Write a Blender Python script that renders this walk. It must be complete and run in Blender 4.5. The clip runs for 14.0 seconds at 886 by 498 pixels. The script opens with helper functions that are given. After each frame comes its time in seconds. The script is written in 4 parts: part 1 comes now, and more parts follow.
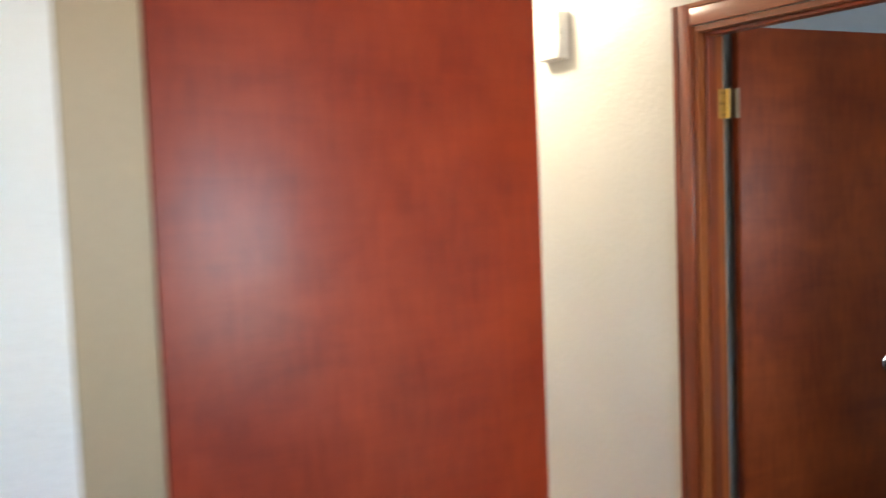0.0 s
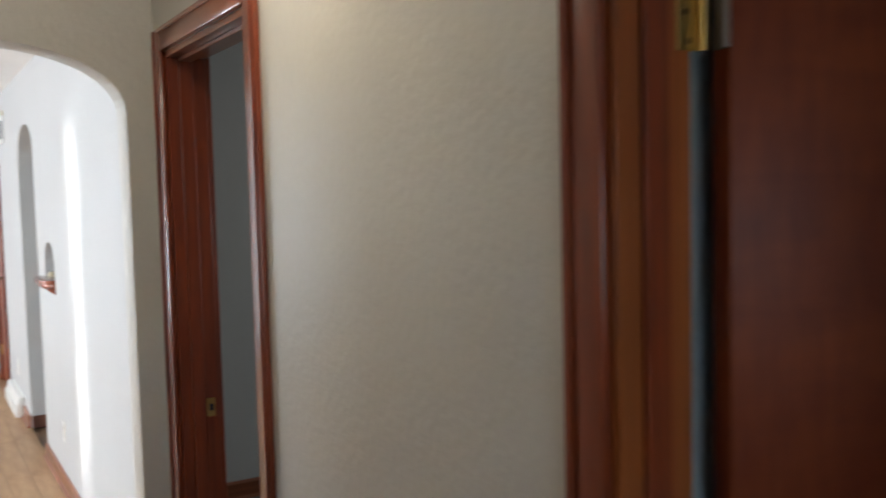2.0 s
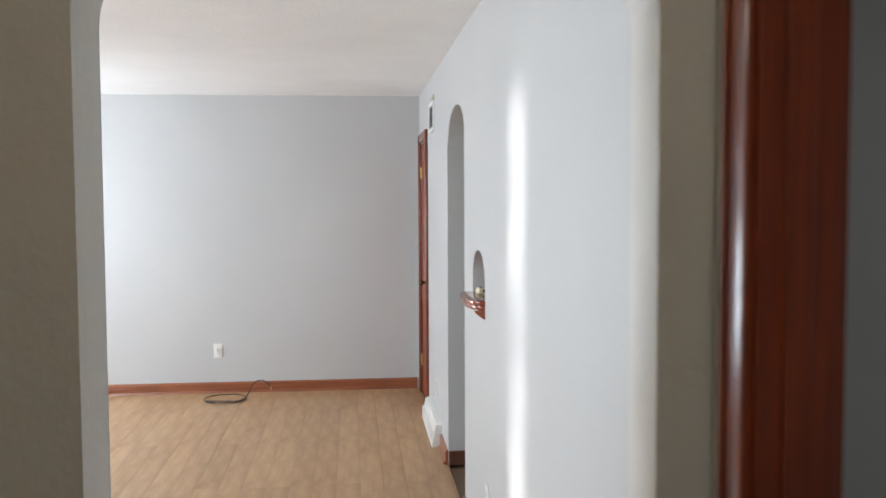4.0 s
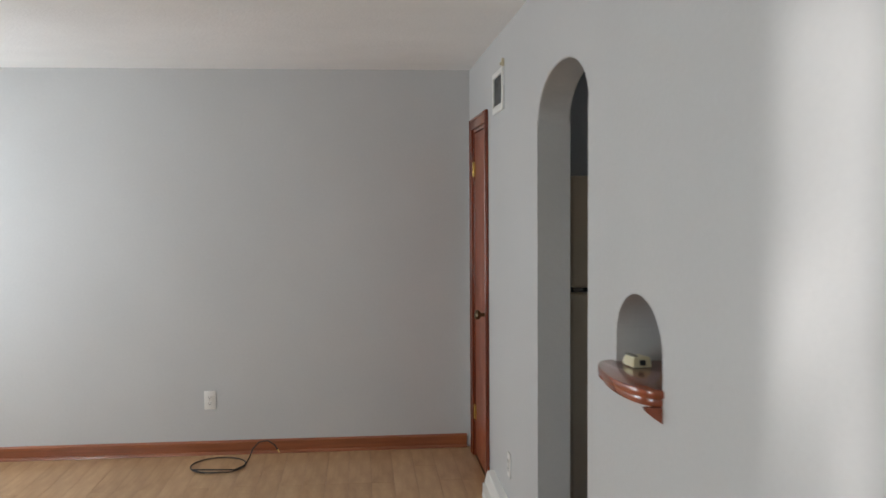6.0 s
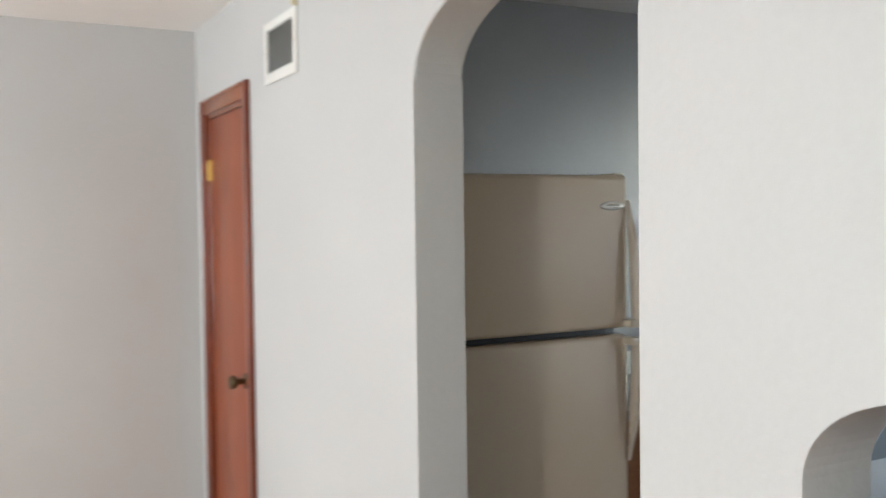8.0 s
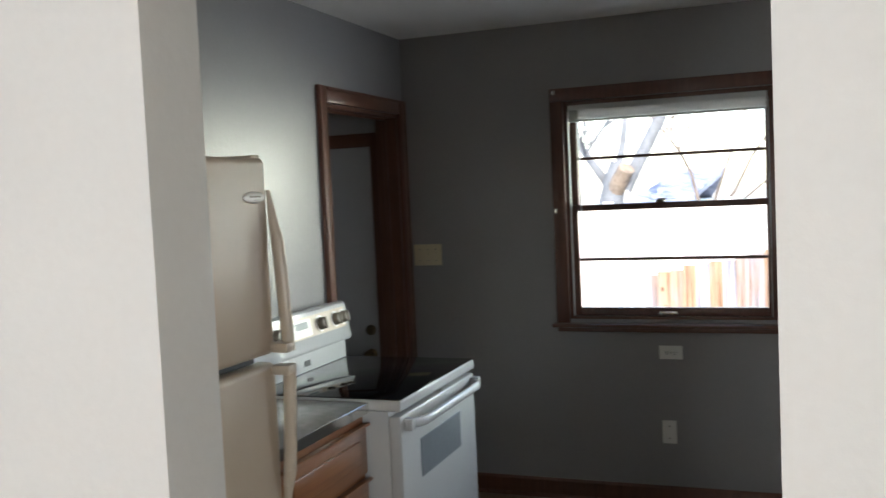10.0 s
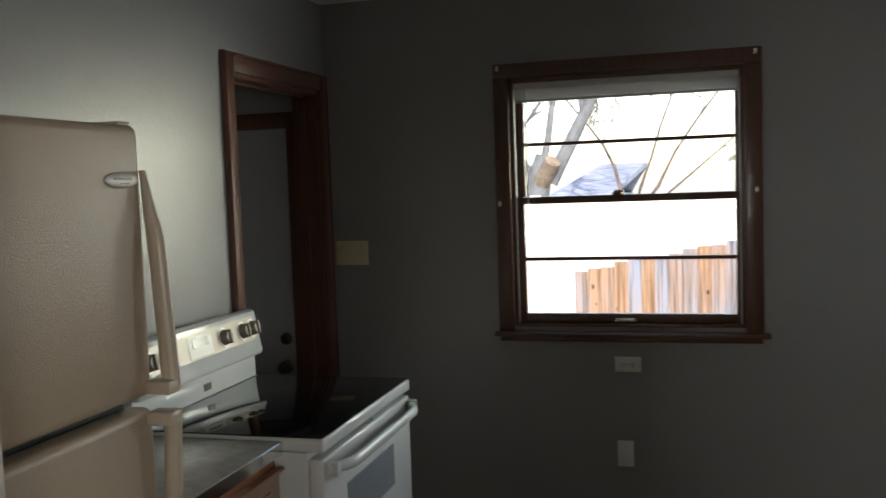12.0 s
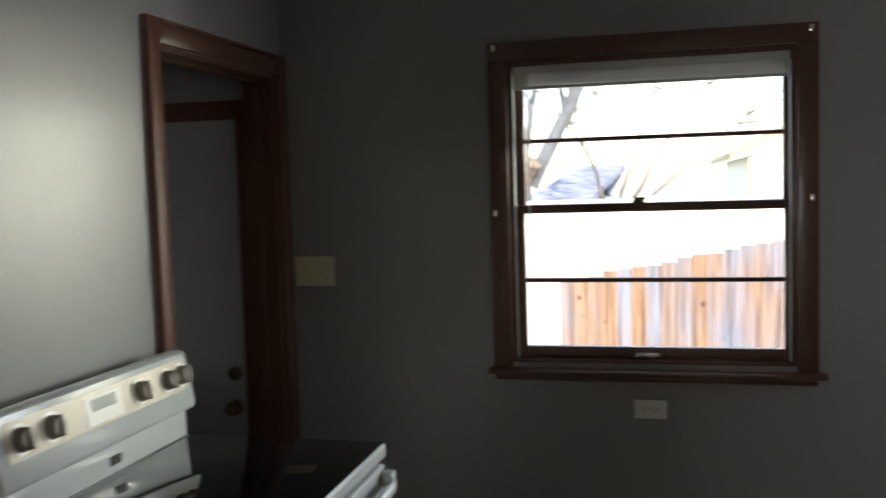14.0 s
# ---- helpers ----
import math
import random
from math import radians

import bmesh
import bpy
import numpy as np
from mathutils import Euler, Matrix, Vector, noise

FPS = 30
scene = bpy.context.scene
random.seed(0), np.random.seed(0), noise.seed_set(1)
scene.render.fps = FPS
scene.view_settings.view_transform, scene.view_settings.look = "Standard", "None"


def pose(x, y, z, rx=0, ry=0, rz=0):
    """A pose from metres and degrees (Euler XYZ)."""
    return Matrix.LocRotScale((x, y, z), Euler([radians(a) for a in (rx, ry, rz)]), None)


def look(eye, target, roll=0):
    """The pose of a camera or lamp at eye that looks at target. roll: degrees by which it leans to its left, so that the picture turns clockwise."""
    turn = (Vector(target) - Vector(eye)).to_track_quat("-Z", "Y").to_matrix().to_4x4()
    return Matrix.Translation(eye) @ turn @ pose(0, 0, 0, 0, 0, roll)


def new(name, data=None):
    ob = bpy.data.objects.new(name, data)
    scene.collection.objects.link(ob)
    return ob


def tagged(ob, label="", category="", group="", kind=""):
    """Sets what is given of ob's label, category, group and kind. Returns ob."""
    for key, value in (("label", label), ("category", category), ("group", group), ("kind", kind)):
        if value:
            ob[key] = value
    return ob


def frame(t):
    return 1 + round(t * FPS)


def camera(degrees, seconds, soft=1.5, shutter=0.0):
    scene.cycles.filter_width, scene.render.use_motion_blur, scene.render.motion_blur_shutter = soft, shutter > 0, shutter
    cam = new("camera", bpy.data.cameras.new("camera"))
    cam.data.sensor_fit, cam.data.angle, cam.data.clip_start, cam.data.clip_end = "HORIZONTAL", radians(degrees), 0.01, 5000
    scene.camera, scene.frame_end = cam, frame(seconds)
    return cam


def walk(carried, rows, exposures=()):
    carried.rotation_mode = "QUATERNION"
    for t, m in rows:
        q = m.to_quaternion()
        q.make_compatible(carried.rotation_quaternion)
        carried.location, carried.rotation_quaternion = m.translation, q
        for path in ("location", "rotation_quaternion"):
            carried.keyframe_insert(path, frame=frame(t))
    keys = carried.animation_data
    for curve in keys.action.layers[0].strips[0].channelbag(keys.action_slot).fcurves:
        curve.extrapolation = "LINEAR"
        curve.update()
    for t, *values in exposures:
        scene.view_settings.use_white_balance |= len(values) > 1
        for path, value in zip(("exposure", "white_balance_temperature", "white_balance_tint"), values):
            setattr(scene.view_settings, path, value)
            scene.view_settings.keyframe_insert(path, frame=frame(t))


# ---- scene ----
cam = camera(52.1, 14.0, shutter=0.5)
PATH = [
    (0, (-2.167, -4.243, 1.579), (-1.075, -2.572, 1.451), -2.13),
    (0.2, (-1.973, -4.185, 1.586), (-0.846, -2.537, 1.467), -2.16),
    (0.5, (-1.723, -4.058, 1.595), (-0.575, -2.426, 1.459), -2.12),
    (1, (-1.259, -3.791, 1.599), (-0.125, -2.147, 1.493), -2.0),
    (1.5, (-0.941, -3.498, 1.599), (0.206, -1.864, 1.476), -1.49),
    (2, (-0.705, -3.154, 1.612), (0.315, -1.439, 1.48), -1.4),
    (2.5, (-0.61, -2.785, 1.605), (0.175, -0.949, 1.489), -0.82),
    (3, (-0.521, -2.431, 1.608), (-0.027, -0.496, 1.493), -0.4),
    (3.5, (-0.482, -2.0, 1.604), (-0.239, -0.019, 1.486), -0.27),
    (3.7, (-0.507, -1.826, 1.598), (-0.301, 0.16, 1.483), -0.2),
    (6, (-0.701, 0.178, 1.608), (-0.522, 2.167, 1.501), -0.4),
    (6.5, (-0.773, 0.593, 1.611), (-0.585, 2.581, 1.502), -0.4),
    (7, (-0.889, 1.014, 1.629), (-0.561, 2.984, 1.523), -0.86),
    (7.5, (-0.898, 1.432, 1.587), (-0.292, 3.336, 1.494), -1.48),
    (8, (-0.951, 1.807, 1.582), (-0.019, 3.575, 1.513), -0.71),
    (8.5, (-1.042, 2.154, 1.601), (0.269, 3.663, 1.526), -1.35),
    (9, (-1.082, 2.473, 1.602), (0.521, 3.667, 1.503), -2.3),
    (9.2, (-1.076, 2.623, 1.604), (0.604, 3.704, 1.502), -2.44),
    (11.5, (-0.707, 3.084, 1.590), (1.238, 3.525, 1.440), -2.36),
    (12, (-0.486, 3.186, 1.586), (1.434, 3.726, 1.444), -2.03),
    (12.5, (-0.28, 3.27, 1.57), (1.623, 3.869, 1.436), -1.9),
    (13, (-0.105, 3.282, 1.591), (1.777, 3.949, 1.463), -1.83),
    (13.5, (0.046, 3.332, 1.577), (1.925, 4.008, 1.450), -1.54),
    (14, (0.209, 3.423, 1.599), (2.146, 3.902, 1.458), -1.7),
]
EXPOSURES = [(0, 4.5, 6400, 10), (0.5, 3.9, 6300, 10), (1.0, 3.35, 6150, 10), (1.5, 3.3, 6050, 10), (2.0, 2.62, 6050, 10), (3.0, 2.12, 6000, 10), (3.7, 2.3, 6000, 10),
             (5.8, 1.38, 6350, 10), (6.5, 1.62, 6350, 10), (7.0, 1.82, 6350, 10), (7.5, 2.26, 6400, 10), (8.5, 2.46, 6450, 10), (9.2, 2.5, 6450, 10), (11.3, 1.78, 7100, 10), (12.0, 1.64, 7200, 10), (13.3, 1.68, 7150, 10), (14, 1.84, 7050, 10)]
walk(cam, [(t, look(eye, target, roll)) for t, eye, target, roll in PATH], EXPOSURES)

# ---------------------------------------------------------------- world and lights
SUN_EL, SUN_AZ = radians(38), radians(-110)
world = bpy.data.worlds.new("sky_world")
scene.world = world
world.use_nodes = True
wn = world.node_tree
sky = wn.nodes.new("ShaderNodeTexSky")
sky.sky_type, sky.sun_disc = "NISHITA", False
sky.sun_elevation, sky.sun_rotation = SUN_EL, SUN_AZ
wn.links.new(sky.outputs[0], wn.nodes["Background"].inputs[0])
wn.nodes["Background"].inputs[1].default_value = 0.15


def lamp(name, kind, m, energy, color=(1, 1, 1), size=None, size_y=None, angle=None, radius=None):
    data = bpy.data.lights.new(name, kind)
    data.energy, data.color = energy, color
    if size:
        data.shape, data.size, data.size_y = "RECTANGLE", size, size_y
    if angle:
        data.angle = angle
    if radius:
        data.shadow_soft_size = radius
    ob = new(name, data)
    ob.matrix_world = m
    return ob


sun_dir = Vector((math.sin(SUN_AZ) * math.cos(SUN_EL), math.cos(SUN_AZ) * math.cos(SUN_EL), math.sin(SUN_EL)))
lamp("sun", "SUN", look(sun_dir * 30, (0, 0, 0)), 2.5, (1.0, 0.95, 0.86), angle=radians(0.53))
# spot lamp added outside, out of view, to throw the streak on the dividing wall
spot = lamp("streak_spot", "SPOT", look((-16, 1.43, 3.2), (0, 1.48, 1.05)), 2700, (1.0, 0.96, 0.92), radius=0.26)
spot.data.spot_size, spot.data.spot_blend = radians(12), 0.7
# daylight lamps for windows out of view; the living room ones stand before the curtains
lamp("living_window_daylight", "AREA", look((-4.17, 4.75, 1.45), (0, 4.75, 2.1)), 22.0, (0.89, 0.955, 1.0), 1.3, 1.5)
lamp("living_window_daylight", "AREA", look((-4.17, 0.27, 1.45), (0, 0.9, 1.9)), 19.0, (0.90, 0.96, 1.0), 0.5, 1.5)
# area lamp added outside, out of view, in place of bounced yard and sky light
e1 = lamp("kitchen_yard_fill", "AREA", look((5.5, 1.75, 1.74), (2.2, 4.7, 1.7)), 9.5, (0.93, 1.0, 0.86), 1.5, 0.9)
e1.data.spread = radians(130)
# fill lamp added out of view; no second kitchen window is known
e2 = lamp("kitchen_side_fill", "AREA", look((3.49, 1.84, 1.5), (2.2, 4.86, 1.0)), 1.25, (0.76, 0.87, 1.0), 0.42, 1.0)
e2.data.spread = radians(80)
# fill lamps added for bedroom and bathroom; their windows are assumed, not seen
lamp("bedroom_fill", "AREA", look((3.28, -0.3, 1.5), (0, -0.3, 1.2)), 1.75, (1.0, 0.98, 0.90), 1.1, 1.1)
lamp("bath_fill", "AREA", look((0.55, -4.88, 1.8), (0.5, 0, 1.7)), 0.38, (0.95, 0.97, 1.0), 0.5, 0.6)
lamp("rear_window_daylight", "AREA", look((-1.42, -4.88, 1.75), (-1.42, 0, 1.6)), 0.42, (0.97, 0.98, 1.0), 0.85, 0.9)
lamp("hall_bulb", "POINT", Matrix.Translation((-0.36, -1.5, 2.34)), 1.62, (1.0, 0.88, 0.68), radius=0.05)


# ---------------------------------------------------------------- materials
def material(name, base, rough=0.5, metal=0.0, vary=0.06, scale=4.0, fine=60.0, bump=0.0, bump_scale=90.0, coat=0.0, spec=0.5):
    """A principled material with two scales of colour variation, roughness variation and fine relief."""
    mat = bpy.data.materials.new(name)
    mat.use_nodes = True
    nt = mat.node_tree
    b = nt.nodes["Principled BSDF"]
    b.inputs["Metallic"].default_value = metal
    b.inputs["Specular IOR Level"].default_value = spec
    b.inputs["Coat Weight"].default_value = coat
    co = nt.nodes.new("ShaderNodeTexCoord")
    n1, n2 = nt.nodes.new("ShaderNodeTexNoise"), nt.nodes.new("ShaderNodeTexNoise")
    n1.inputs["Scale"].default_value, n2.inputs["Scale"].default_value = scale, fine
    n1.inputs["Detail"].default_value, n2.inputs["Detail"].default_value = 4, 3
    nt.links.new(co.outputs["Object"], n1.inputs["Vector"])
    nt.links.new(co.outputs["Object"], n2.inputs["Vector"])
    mix = nt.nodes.new("ShaderNodeMath")
    mix.operation = "MULTIPLY_ADD"
    nt.links.new(n2.outputs["Fac"], mix.inputs[0])
    mix.inputs[1].default_value = 0.45
    nt.links.new(n1.outputs["Fac"], mix.inputs[2])
    ramp = nt.nodes.new("ShaderNodeValToRGB")
    nt.links.new(mix.outputs[0], ramp.inputs[0])
    e = ramp.color_ramp.elements
    e[0].position, e[1].position = 0.45, 1.0
    e[0].color = (*[c * (1 - vary) for c in base], 1)
    e[1].color = (*[min(1, c * (1 + vary)) for c in base], 1)
    nt.links.new(ramp.outputs[0], b.inputs["Base Color"])
    mr = nt.nodes.new("ShaderNodeMapRange")
    nt.links.new(n1.outputs["Fac"], mr.inputs[0])
    mr.inputs["To Min"].default_value, mr.inputs["To Max"].default_value = rough * 0.85, min(1, rough * 1.15)
    nt.links.new(mr.outputs[0], b.inputs["Roughness"])
    if bump:
        n3, bp = nt.nodes.new("ShaderNodeTexNoise"), nt.nodes.new("ShaderNodeBump")
        n3.inputs["Scale"].default_value, n3.inputs["Detail"].default_value = bump_scale, 4
        nt.links.new(co.outputs["Object"], n3.inputs["Vector"])
        nt.links.new(n3.outputs["Fac"], bp.inputs["Height"])
        bp.inputs["Strength"].default_value, bp.inputs["Distance"].default_value = bump, 0.01
        nt.links.new(bp.outputs[0], b.inputs["Normal"])
    return mat


def wood(name, dark, light, rough=0.3, axis=2, rings=9.0, stretch=0.06, coat=0.3, per_piece=0.0, blotch=0.25):
    """Stained wood with grain along an axis, blotches and a varnish coat."""
    mat = bpy.data.materials.new(name)
    mat.use_nodes = True
    nt = mat.node_tree
    b = nt.nodes["Principled BSDF"]
    b.inputs["Roughness"].default_value = rough
    b.inputs["Coat Weight"].default_value = coat
    b.inputs["Coat Roughness"].default_value = 0.14
    co, mp = nt.nodes.new("ShaderNodeTexCoord"), nt.nodes.new("ShaderNodeMapping")
    sc = [1.0, 1.0, 1.0]
    sc[axis] = stretch
    mp.inputs["Scale"].default_value = sc
    nt.links.new(co.outputs["Object"], mp.inputs["Vector"])
    grain, blot, pores = (nt.nodes.new("ShaderNodeTexNoise") for _ in range(3))
    grain.inputs["Scale"].default_value, grain.inputs["Detail"].default_value = rings * 4, 6
    pores.inputs["Scale"].default_value, pores.inputs["Detail"].default_value = rings * 28, 3
    blot.inputs["Scale"].default_value, blot.inputs["Detail"].default_value = 2.6, 3
    nt.links.new(mp.outputs[0], grain.inputs["Vector"])
    nt.links.new(mp.outputs[0], pores.inputs["Vector"])
    nt.links.new(co.outputs["Object"], blot.inputs["Vector"])
    add = nt.nodes.new("ShaderNodeMath")
    add.operation = "MULTIPLY_ADD"
    nt.links.new(blot.outputs["Fac"], add.inputs[0])
    add.inputs[1].default_value = blotch * 2
    nt.links.new(grain.outputs["Fac"], add.inputs[2])
    add2 = nt.nodes.new("ShaderNodeMath")
    add2.operation = "MULTIPLY_ADD"
    nt.links.new(pores.outputs["Fac"], add2.inputs[0])
    add2.inputs[1].default_value = 0.3
    nt.links.new(add.outputs[0], add2.inputs[2])
    last = add2
    if per_piece:
        info, add3 = nt.nodes.new("ShaderNodeObjectInfo"), nt.nodes.new("ShaderNodeMath")
        add3.operation = "MULTIPLY_ADD"
        nt.links.new(info.outputs["Random"], add3.inputs[0])
        add3.inputs[1].default_value = per_piece
        nt.links.new(add2.outputs[0], add3.inputs[2])
        last = add3
    ramp = nt.nodes.new("ShaderNodeValToRGB")
    nt.links.new(last.outputs[0], ramp.inputs[0])
    e = ramp.color_ramp.elements
    mid = 0.5 + blotch + 0.15 + per_piece / 2
    e[0].position, e[1].position = max(0, mid - 0.33), min(1, mid + 0.33)
    if mid + 0.33 > 1:
        shift = nt.nodes.new("ShaderNodeMath")
        shift.operation = "MULTIPLY"
        shift.inputs[1].default_value = 0.6
        nt.links.new(last.outputs[0], shift.inputs[0])
        nt.links.new(shift.outputs[0], ramp.inputs[0])
        e[0].position, e[1].position = (mid - 0.33) * 0.6, (mid + 0.33) * 0.6
    e[0].color, e[1].color = (*dark, 1), (*light, 1)
    nt.links.new(ramp.outputs[0], b.inputs["Base Color"])
    bp = nt.nodes.new("ShaderNodeBump")
    bp.inputs["Strength"].default_value, bp.inputs["Distance"].default_value = 0.12, 0.004
    nt.links.new(add2.outputs[0], bp.inputs["Height"])
    nt.links.new(bp.outputs[0], b.inputs["Normal"])
    return mat


def glass_material():
    mat = bpy.data.materials.new("window_glass")
    mat.use_nodes = True
    b = mat.node_tree.nodes["Principled BSDF"]
    b.inputs["Transmission Weight"].default_value, b.inputs["Roughness"].default_value, b.inputs["IOR"].default_value = 1.0, 0.0, 1.02
    b.inputs["Base Color"].default_value = (0.98, 0.99, 0.99, 1)
    return mat


def streak_gobo():
    """Unseen mottled pane, added to break up the streak that the spot lamp throws."""
    mat = bpy.data.materials.new("mottled_streak_pane")
    mat.use_nodes = True
    nt = mat.node_tree
    clear, milky, mixer = nt.nodes.new("ShaderNodeBsdfTransparent"), nt.nodes.new("ShaderNodeBsdfTranslucent"), nt.nodes.new("ShaderNodeMixShader")
    co, mp, nz, ramp = nt.nodes.new("ShaderNodeTexCoord"), nt.nodes.new("ShaderNodeMapping"), nt.nodes.new("ShaderNodeTexNoise"), nt.nodes.new("ShaderNodeValToRGB")
    mp.inputs["Scale"].default_value = (1, 7.5, 2.2)
    nz.inputs["Scale"].default_value, nz.inputs["Detail"].default_value, nz.inputs["Distortion"].default_value = 1.6, 3, 0.8
    ramp.color_ramp.elements[0].position, ramp.color_ramp.elements[1].position = 0.30, 0.54
    nt.links.new(co.outputs["Object"], mp.inputs["Vector"])
    nt.links.new(mp.outputs[0], nz.inputs["Vector"])
    nt.links.new(nz.outputs["Fac"], ramp.inputs[0])
    nt.links.new(ramp.outputs[0], mixer.inputs[0])
    nt.links.new(milky.outputs[0], mixer.inputs[1])
    nt.links.new(clear.outputs[0], mixer.inputs[2])
    nt.links.new(mixer.outputs[0], nt.nodes["Material Output"].inputs[0])
    return mat


def veneer(name, dark, light, rough, coat, coat_rough, ripple=0.25, spec=0.5):
    """Rotary-cut door veneer: cloudy stain, short upright flecks and faint ripples across the sheet."""
    mat = bpy.data.materials.new(name)
    mat.use_nodes = True
    nt = mat.node_tree
    b = nt.nodes["Principled BSDF"]
    b.inputs["Coat Weight"].default_value, b.inputs["Coat Roughness"].default_value = coat, coat_rough
    b.inputs["Specular IOR Level"].default_value = spec
    co = nt.nodes.new("ShaderNodeTexCoord")

    def noise(size, scale, detail, warp=0.0):
        mp, nz = nt.nodes.new("ShaderNodeMapping"), nt.nodes.new("ShaderNodeTexNoise")
        mp.inputs["Scale"].default_value = size
        nz.inputs["Scale"].default_value, nz.inputs["Detail"].default_value, nz.inputs["Distortion"].default_value = scale, detail, warp
        nt.links.new(co.outputs["Object"], mp.inputs["Vector"])
        nt.links.new(mp.outputs[0], nz.inputs["Vector"])
        return nz.outputs["Fac"]

    def madd(a, k, c):
        m = nt.nodes.new("ShaderNodeMath")
        m.operation = "MULTIPLY_ADD"
        nt.links.new(a, m.inputs[0])
        m.inputs[1].default_value = k
        if isinstance(c, float):
            m.inputs[2].default_value = c
        else:
            nt.links.new(c, m.inputs[2])
        return m.outputs[0]
    cloud = noise((1, 1, 1.3), 3.2, 5, 0.6)
    fleck = noise((1, 1, 0.16), 55, 4)
    wave = noise((0.16, 1, 1), 26, 3, 0.4)
    tone = madd(wave, 0.22, madd(fleck, 0.38, madd(cloud, 0.9, -0.22)))
    ramp = nt.nodes.new("ShaderNodeValToRGB")
    nt.links.new(tone, ramp.inputs[0])
    e = ramp.color_ramp.elements
    e[0].position, e[1].position = 0.25, 0.78
    e[0].color, e[1].color = (*dark, 1), (*light, 1)
    nt.links.new(ramp.outputs[0], b.inputs["Base Color"])
    nt.links.new(madd(cloud, 0.22, rough - 0.11), b.inputs["Roughness"])
    bp = nt.nodes.new("ShaderNodeBump")
    bp.inputs["Strength"].default_value, bp.inputs["Distance"].default_value = ripple, 0.003
    nt.links.new(madd(wave, 1.0, madd(cloud, 0.8, madd(fleck, 0.25, 0.0))), bp.inputs["Height"])
    nt.links.new(bp.outputs[0], b.inputs["Normal"])
    nt.links.new(bp.outputs[0], b.inputs["Coat Normal"])
    return mat


def knotty_board(name, grey, brown):
    """Weathered fence boards, each of its own tone from silver grey to cedar brown, with streaks and dark knots."""
    mat = bpy.data.materials.new(name)
    mat.use_nodes = True
    nt = mat.node_tree
    b = nt.nodes["Principled BSDF"]
    b.inputs["Roughness"].default_value = 0.85
    co, info = nt.nodes.new("ShaderNodeTexCoord"), nt.nodes.new("ShaderNodeObjectInfo")

    def scaled(size, kind):
        mp, tx = nt.nodes.new("ShaderNodeMapping"), nt.nodes.new(kind)
        mp.inputs["Scale"].default_value = size
        nt.links.new(co.outputs["Object"], mp.inputs["Vector"])
        nt.links.new(mp.outputs[0], tx.inputs["Vector"])
        return tx

    def ramped(fac, stops):
        rp = nt.nodes.new("ShaderNodeValToRGB")
        nt.links.new(fac, rp.inputs[0])
        e = rp.color_ramp.elements
        while len(e) < len(stops):
            e.new(0.5)
        for k, (at, col) in enumerate(stops):
            e[k].position, e[k].color = at, (*col, 1)
        return rp.outputs[0]

    def times(a, c):
        mx = nt.nodes.new("ShaderNodeMix")
        mx.data_type, mx.blend_type = "RGBA", "MULTIPLY"
        mx.inputs["Factor"].default_value = 1.0
        nt.links.new(a, mx.inputs["A"])
        nt.links.new(c, mx.inputs["B"])
        return mx.outputs["Result"]
    wash = scaled((1, 1, 0.4), "ShaderNodeTexNoise")
    wash.inputs["Scale"].default_value, wash.inputs["Detail"].default_value = 3.5, 4
    mixed = nt.nodes.new("ShaderNodeMath")
    mixed.operation = "MULTIPLY_ADD"
    nt.links.new(info.outputs["Random"], mixed.inputs[0])
    mixed.inputs[1].default_value = 0.55
    nt.links.new(wash.outputs["Fac"], mixed.inputs[2])
    tone = ramped(mixed.outputs[0], [(0.45, grey), (0.68, [(g + w) / 2 for g, w in zip(grey, brown)]), (0.95, brown)])
    streak = scaled((1, 1, 0.035), "ShaderNodeTexNoise")
    streak.inputs["Scale"].default_value, streak.inputs["Detail"].default_value = 34, 5
    knot = scaled((1, 1, 0.6), "ShaderNodeTexVoronoi")
    knot.inputs["Scale"].default_value = 6.5
    tone = times(tone, ramped(streak.outputs["Fac"], [(0.36, (0.45, 0.42, 0.40)), (0.58, (1.0, 1.0, 1.0))]))
    tone = times(tone, ramped(knot.outputs["Distance"], [(0.07, (0.25, 0.18, 0.14)), (0.15, (1.0, 1.0, 1.0))]))
    nt.links.new(tone, b.inputs["Base Color"])
    return mat


M_LIVING = material("grey_wall_paint", (0.53, 0.53, 0.52), 0.55, vary=0.04, scale=1.4, bump=0.09, bump_scale=55)
M_HALL = material("greige_wall_paint", (0.58, 0.56, 0.51), 0.42, vary=0.05, scale=2.0, bump=0.2, bump_scale=48)
M_KITCHEN = material("kitchen_grey_paint", (0.272, 0.266, 0.266), 0.36, vary=0.06, scale=1.8, bump=0.10, bump_scale=45)
M_WHITE_WALL = material("off_white_wall_paint", (0.74, 0.73, 0.70), 0.5, vary=0.04, scale=2, bump=0.2, bump_scale=60)
M_BLUE_ROOM = material("blue_grey_wall_paint", (0.36, 0.42, 0.46), 0.5, vary=0.05, scale=2, bump=0.3, bump_scale=60)
M_CEIL = material("white_ceiling_paint", (0.86, 0.85, 0.83), 0.8, vary=0.03, scale=3, bump=0.35, bump_scale=70)
M_BEIGE = material("beige_strip_colour", (0.36, 0.27, 0.16), 0.5, vary=0.06)
M_DOOR = veneer("mahogany_stained_door", (0.092, 0.0125, 0.003), (0.235, 0.047, 0.009), 0.45, 0.04, 0.28, 0.16, 0.2)
M_CLOSET = wood("orange_brown_closet_door", (0.20, 0.046, 0.017), (0.34, 0.088, 0.036), 0.4, 2, 4, 0.2, 0.12)
